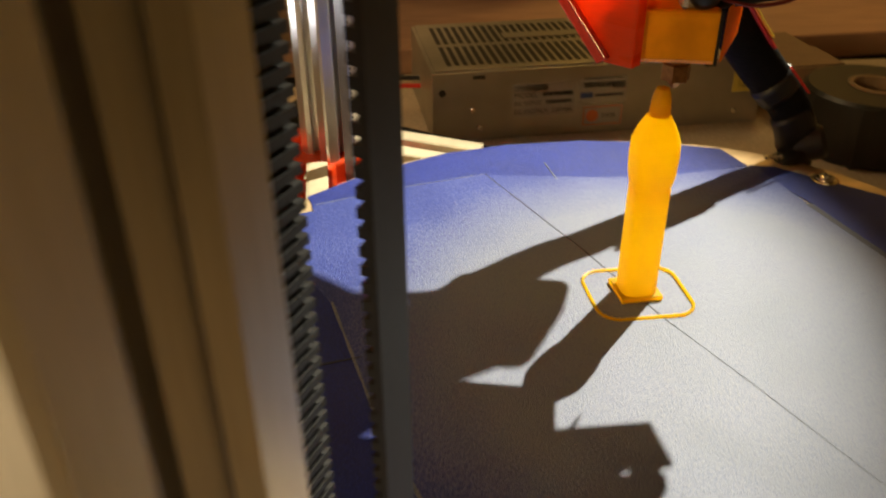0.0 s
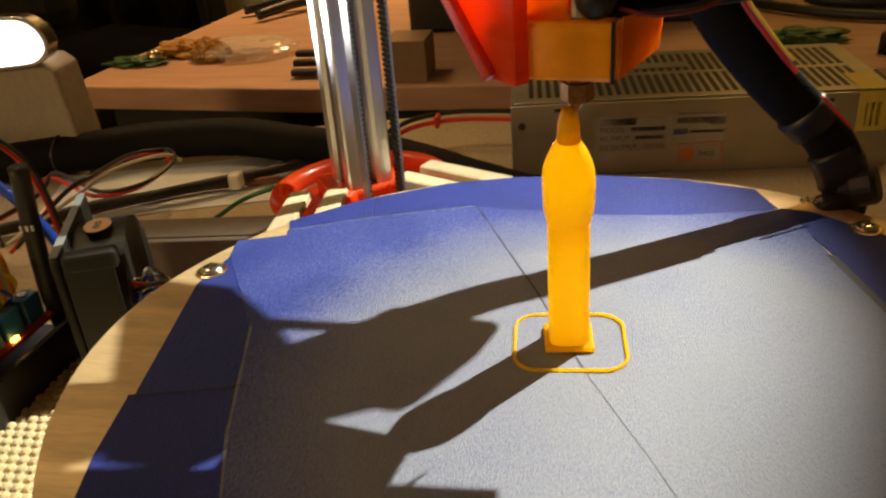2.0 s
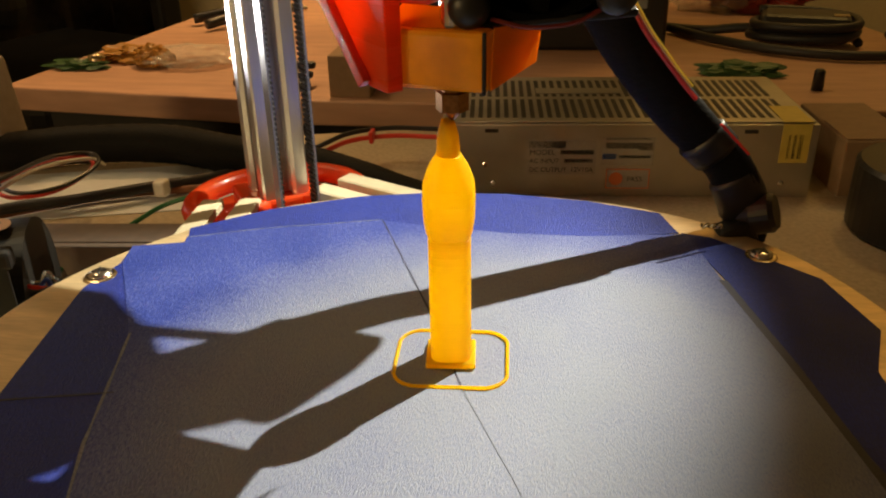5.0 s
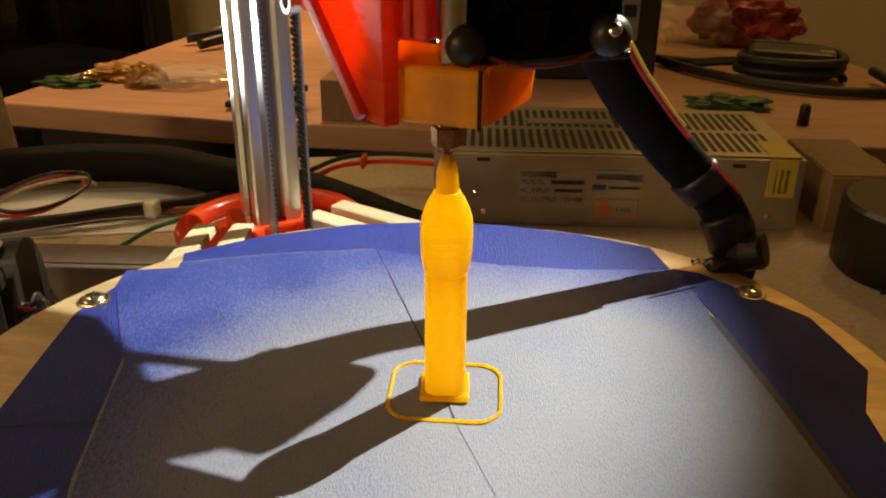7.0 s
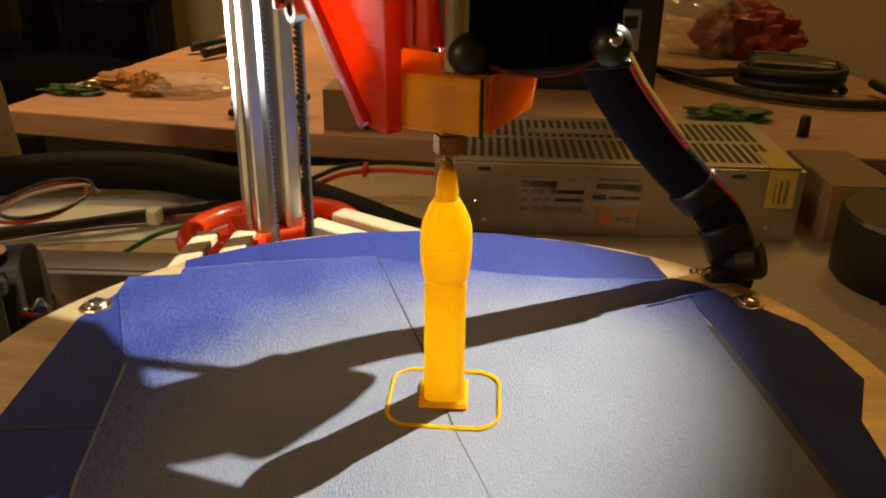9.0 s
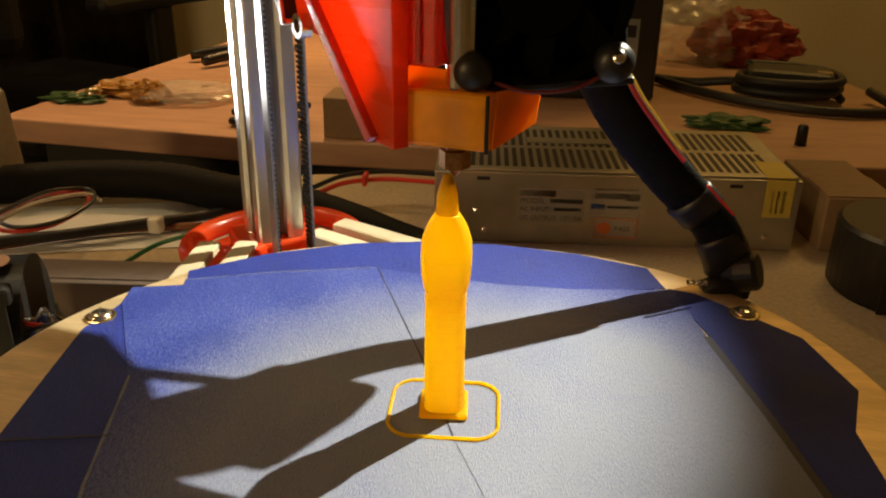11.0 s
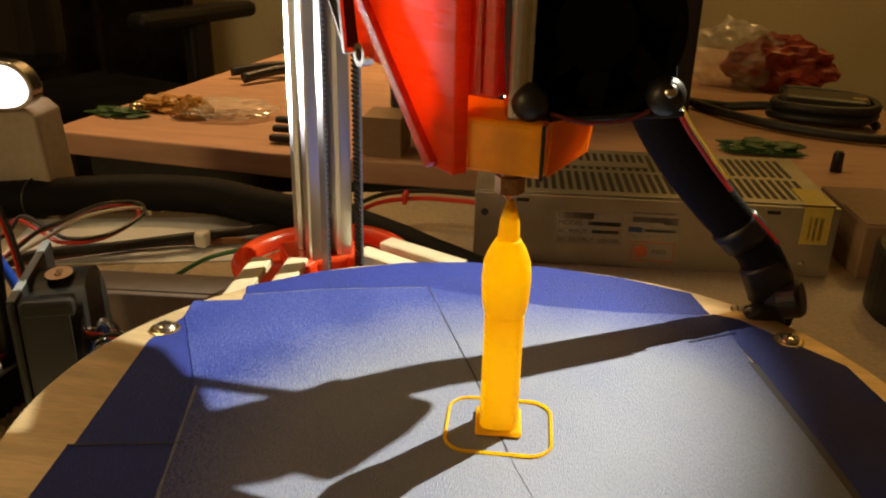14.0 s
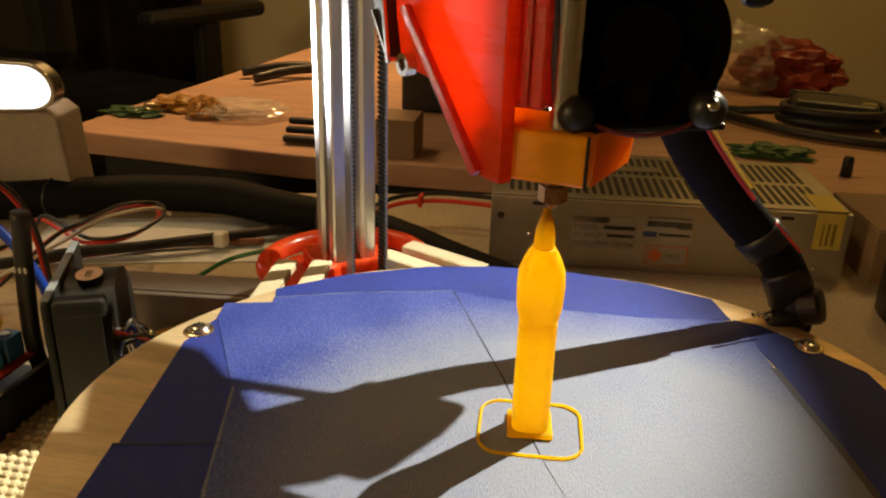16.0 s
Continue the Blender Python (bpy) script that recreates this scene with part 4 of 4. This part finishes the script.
PANEL = material("grey_brown_panel", (0.2, 0.155, 0.13), 0.6, grain=0.12, scale=160, stain=0.15, bump=0.06)
part("sheet", box((0.115, 0.004, 0.028), (0, 0, 0.014), 0.0008), PANEL, flap)
part("ledge", box((0.115, 0.02, 0.002), (0, 0.012, 0.0275), 0.0005), PANEL, flap)
tangle = thing("fan_lead", (0, 0, 0), "small tangle of silver and red wires behind the fan", "wires")
for k in range(7):
    c = ("white", "black", "red", "white", "blue", "white", "black")[k]
    j = lambda s=0.006: rng.uniform(-s, s)
    part("wire", tube([(-0.180 + j(), 0.105 + j(), -0.062), (-0.168 + j(), 0.088 + j(), -0.040 + j()), (-0.160 + j(), 0.084 + j(), -0.032 + j(0.004)), (-0.154 + j(), 0.086 + j(), -0.038 + j()), (-0.150 + j(), 0.09 + j(), -0.062)], 0.0009, 6, 6), WM[c] if c != "white" else STEEL, tangle)
sheet = thing("paper_sheet", (-0.245, 0.268, TABLE), "pale bluish paper sheet lying on the table", "paper", turn=16)
PAPER_WHITE = material("pale_paper", (0.72, 0.76, 0.82), 0.55, grain=0.04, scale=200, stain=0.06)
part("leaf", box((0.16, 0.075, 0.0006), (0, 0, 0.0005), 0.0001), PAPER_WHITE, sheet)

# ---- woven liner ----
liner = thing("woven_liner", (-0.178, 0.005, TABLE), "cream bumpy woven liner sheet under the printer", "liner")
part("backing", box((0.15, 0.20, 0.0012), (0, 0, 0.0007), 0.0002), MAT_CLOTH, liner)
knop_v, knop_f = [], []
for i in range(34):
    for jj in range(46):
        x, y = -0.072 + 0.0043 * i + (0.00215 if jj % 2 else 0), -0.097 + 0.0043 * jj
        if x < 0.074:
            k0 = len(knop_v)
            for r, z in ((0.0021, 0.0012), (0.0017, 0.0024), (0.0008, 0.0029)):
                knop_v += [(x + r * math.cos(q * math.pi / 3), y + r * math.sin(q * math.pi / 3), z) for q in range(6)]
            knop_f += [(k0 + a * 6 + q, k0 + a * 6 + (q + 1) % 6, k0 + a * 6 + 6 + (q + 1) % 6, k0 + a * 6 + 6 + q) for a in range(2) for q in range(6)] + [tuple(k0 + 12 + q for q in range(6))]
knop_mesh = bpy.data.meshes.new("weave")
knop_mesh.from_pydata(knop_v, [], knop_f)
knop_mesh.materials.append(MAT_CLOTH)
weave = tagged(new("weave", knop_mesh), kind="stuff")
weave.parent = liner

# ---- torch ----
torch = thing("led_torch", (-0.3465, 0.285, TABLE), "lit white LED torch on a grey brown card stand", "lamp", turn=4)
part("stand", prism([(-0.05, 0.0), (0.0290, 0.0), (0.0235, 0.070), (0.016, 0.076), (-0.05, 0.076)], -0.03, 0.0, 0.002, pose(0, 0, 0, 90, 0, 0)), STAND, torch)
lens_line = [(-0.05, -0.0155)] + [(0.0155 + 0.0165 * math.cos(a), 0.0155 * math.sin(a) * (1.0 if math.sin(a) > 0 else 0.72)) for a in [radians(-80 + 10 * k) for k in range(18)]] + [(-0.05, 0.0165)]
part("bezel", prism([(x * 1.09, y * 1.14) for x, y in lens_line], -0.006, 0.006, 0.001, pose(-0.004, -0.004, 0.0885, 90, 0, 0)), STEEL, torch, "clear lens rim")
part("lens", prism(lens_line, -0.0065, 0.0075, 0.0015, pose(-0.004, -0.004, 0.0885, 90, 0, 0)), LED, torch, "glowing white lens")

# ---- things on the desk ----
def crumpled(size, seed, amount, mat, parent, name):
    bm = bmesh.new()
    bmesh.ops.create_icosphere(bm, subdivisions=4, radius=1)
    for v in bm.verts:
        k = 1 + amount * noise.noise(v.co * 2.3 + Vector((seed, 0, 0))) + amount * 0.6 * noise.noise(v.co * 6 + Vector((0, seed, 0)))
        v.co = Vector((v.co.x * size[0] * k, v.co.y * size[1] * k, max(0, (v.co.z * k + 0.75)) * size[2] / 1.75))
    return part(name, bm, mat, parent)


CLEAR = material("clear_plastic_film", (0.85, 0.8, 0.7), 0.12, grain=0.1, scale=60, bump=0.3, coat=0.5, alpha=0.3)
AMBER = material("amber_bag", (0.5, 0.25, 0.05), 0.3, grain=0.15, scale=60, trans=0.2)
bag = thing("plastic_bag", (-0.335, 0.600, DESK), "small clear crumpled plastic bag with amber pieces", "bag", turn=8)
crumpled((0.045, 0.03, 0.018), 3, 0.3, CLEAR, bag, "film")
crumpled((0.018, 0.014, 0.02), 9, 0.4, AMBER, bag, "filling").location = (-0.034, -0.006, 0)
bits = thing("parts_bag", (-0.405, 0.612, DESK), "small bag of greenish and amber parts", "bag")
crumpled((0.03, 0.018, 0.014), 5, 0.5, AMBER, bits, "film")
GREENISH = material("green_plastic", (0.03, 0.08, 0.02), 0.45, grain=0.15, scale=100)
crumpled((0.028, 0.012, 0.008), 6, 0.5, GREENISH, bits, "filling").location = (-0.035, -0.035, 0)
knob = thing("small_knob", (-0.424, 0.582, DESK), "small shiny brass coloured knob on the desk", "knob")
part("ball", lathe([(0, 0), (0.006, 0.001), (0.0085, 0.006), (0.007, 0.012), (0, 0.0145)], 20), BRASS_SCREW, knob, smooth=True)
tool = thing("pliers", (-0.352, 0.80, DESK), "dark pliers lying open on the desk", "tool", turn=30)
part("handle", tube([(-0.05, -0.03, 0.008), (-0.01, -0.012, 0.012), (0.03, 0.0, 0.012)], 0.006, 8), BLACK, tool, smooth=True)
part("handle", tube([(-0.06, 0.012, 0.008), (-0.01, 0.008, 0.014), (0.03, 0.0, 0.014)], 0.006, 8), BLACK, tool, smooth=True)
part("jaw", tube([(0.028, 0.0, 0.012), (0.05, 0.004, 0.012), (0.075, 0.006, 0.010)], [0.009, 0.007, 0.003], 8), STEEL, tool)
block = thing("black_clip_box", (-0.225, 0.520, DESK), "small black ribbed plastic part on the desk edge", "part")
for k in range(3):
    part("rib", box((0.07, 0.008, 0.006), (0, 0.009 * k, 0.005 + 0.0062 * k), 0.002), BLACK, block)
speaker = thing("speaker_cabinet", (-0.02, 0.70, DESK), "tall black cabinet with a grey rating sticker", "cabinet", turn=3)
part("cabinet", box((0.31, 0.16, 0.42), (-0.01, 0.06, 0.21), 0.004), BLACK, speaker)
part("rating_sticker", box((0.024, 0.0006, 0.04), (0.112, -0.0203, 0.062)), FAN_EDGE, speaker)
part("sticker_bar", box((0.018, 0.0006, 0.012), (0.112, -0.0208, 0.07)), BLACK, speaker)
crate = thing("brown_box", (-0.150, 0.500, DESK - 0.002), "small brown box at the desk edge", "box")
part("carton", box((0.035, 0.04, 0.035), (0, 0.02, 0.0195), 0.001), CARD, crate)
pack = thing("red_parts_bag", (0.255, 0.915, DESK), "clear plastic bag of dark red parts on the desk", "bag")
crumpled((0.062, 0.035, 0.062), 12, 0.35, material("dim_red_parts", (0.3, 0.04, 0.02), 0.4, grain=0.3, scale=40, trans=0.1), pack, "filling")
crumpled((0.060, 0.04, 0.075), 17, 0.4, CLEAR, pack, "film").location = (-0.055, 0.0, 0.0)
adapter = thing("power_adapter", (0.262, 0.715, DESK), "black power adapter in a heap of black cable on the desk", "adapter", turn=-12)
part("body", box((0.085, 0.05, 0.026), (0, 0.01, 0.020), 0.006), BLACK, adapter)
part("cord", tube([(-0.040, 0.01, 0.016), (-0.065, 0.02, 0.012), (-0.10, 0.025, 0.007), (-0.16, 0.035, 0.007)], 0.005, 8), RUBBER, adapter, smooth=True)
part("cord", tube([(-0.13, 0.028, 0.006), (-0.08, -0.015, 0.006), (-0.02, -0.045, 0.006), (0.05, -0.05, 0.006), (0.10, -0.02, 0.006), (0.08, 0.03, 0.012)], 0.005, 8), RUBBER, adapter, smooth=True)
part("coil", tube([(0.052 * math.cos(k * 0.6) + 0.004 * math.sin(k * 1.7), 0.006 + 0.034 * math.sin(k * 0.6), 0.006 + 0.0010 * k) for k in range(26)], 0.0045, 8, 4), RUBBER, adapter, smooth=True)
part("glint_plate", box((0.014, 0.010, 0.001), (0.032, -0.002, 0.0335)), BRASS_SCREW, adapter)
scrap = thing("green_sponge", (0.185, 0.600, DESK), "small dark green sponge scrap on the desk", "sponge")
crumpled((0.035, 0.015, 0.012), 21, 0.4, GREENISH, scrap, "pad")
peg = thing("black_peg", (0.239, 0.556, DESK), "small black peg on the desk", "peg")
part("pin", lathe([(0, 0), (0.005, 0), (0.0045, 0.016), (0.003, 0.018), (0, 0.018)], 14), BLACK, peg, smooth=True)
spool = thing("black_roll", (0.222, 0.262, TABLE), "black round roll standing on the table", "roll")
part("roll", lathe([(0.016, 0), (0.038, 0), (0.040, 0.002), (0.040, 0.036), (0.038, 0.038), (0.016, 0.038), (0.016, 0)], 40), BLACK, spool, smooth=False)
part("core", lathe([(0.013, 0.0005), (0.0158, 0.0005), (0.0158, 0.039), (0.013, 0.039), (0.013, 0.0005)], 32), CARD, spool, "brown card core")
part("end_flap", box((0.012, 0.0005, 0.036), (-0.02, -0.0352, 0.019), 0.0, pose(0, 0, 0, 0, 0, 0)), RUBBER, spool)
chair = thing("office_chair", (-0.98, 1.36, -0.755), "dark padded office chair behind the desk", "chair", turn=-20)
part("seat", box((0.48, 0.46, 0.09), (0, 0, 0.45), 0.035), BLACK, chair)
part("backrest", box((0.44, 0.08, 0.52), (0, -0.22, 0.86), 0.035), BLACK, chair)
part("armrest", box((0.05, 0.28, 0.03), (0.30, 0.02, 0.68), 0.012), BLACK, chair)
part("arm_post", box((0.03, 0.05, 0.24), (0.30, 0.02, 0.55), 0.008), BLACK, chair)
part("column", lathe([(0, 0.06), (0.03, 0.06), (0.03, 0.41), (0, 0.41)], 20), BLACK, chair)
part("base", lathe([(0, 0.0), (0.25, 0.0), (0.25, 0.02), (0.05, 0.06), (0, 0.06)], 24), BLACK, chair)
drape = thing("curtain", (-1.35, 1.62, -0.755), "brown patterned curtain against the wall", "curtain")
bm = bmesh.new()
pts = [(-0.5 + 0.02 * k, 0.03 * math.sin(k * 1.1) + 0.012 * math.sin(k * 2.7)) for k in range(51)]
low, top = [bm.verts.new((x, y, 0.02)) for x, y in pts], [bm.verts.new((x, y, 2.2)) for x, y in pts]
for k in range(50):
    bm.faces.new((low[k], low[k + 1], top[k + 1], top[k]))
bmesh.ops.solidify(bm, geom=list(bm.faces), thickness=0.004)
part("cloth", bm, material("brown_curtain", (0.3, 0.22, 0.13), 0.9, grain=0.2, scale=60, stain=0.6, stain_scale=9, bump=0.2), drape, smooth=True)


def motions():
    """The head's small moves over the pen's tip, which it prints higher layer by layer."""
    rows = [(0.0, 2.68, 0.11), (0.5, 0.96, 0.0), (1.0, 0.44, 0.0), (1.5, 1.36, -0.51), (2.0, 1.85, -0.16), (2.5, -0.69, -0.03), (3.0, 0.44, 0.7),
            (3.5, -0.34, 0.42), (4.0, 0.78, -0.18), (4.5, -0.21, -0.21), (5.0, 1.08, -0.13), (5.5, 0.2, 0.5), (6.0, -0.3, -0.2), (6.5, 0.1, -0.4),
            (7.0, -0.2, 0.5), (7.5, -0.21, 0.0), (8.0, -0.27, -0.71), (8.5, 0.06, 0.0), (9.0, 0.3, 0.3), (9.5, -0.2, -0.5), (10.0, 0.5, 0.2),
            (10.5, 0.9, 0.5), (11.0, 1.49, 0.0), (11.5, -0.37, 0.0), (12.0, -0.28, -0.24), (12.5, 0.28, 0.0), (13.0, 0.66, 0.1), (13.5, 0.92, 0.0),
            (14.0, -0.49, -0.26), (14.5, 0.59, -0.08), (15.0, 0.56, 0.83), (15.5, 0.69, 0.43), (16.0, 0.99, -0.06)]
    walk(head, [(t, pose(HEAD[0] + dx / 1000, HEAD[1] + dy / 1000, 0.0609 + 0.003 * t / 16)) for t, dx, dy in rows])
    for k, layer in enumerate(new_layers):
        done = 0.3 + 1.55 * k
        rest, sunk = pose(0, 0, 0), pose(0, 0, -0.0004 - STEP * (k + 1))
        walk(layer, [(0, sunk), (done - 0.2, sunk), (done + 0.2, rest), (16, rest)])


motions()
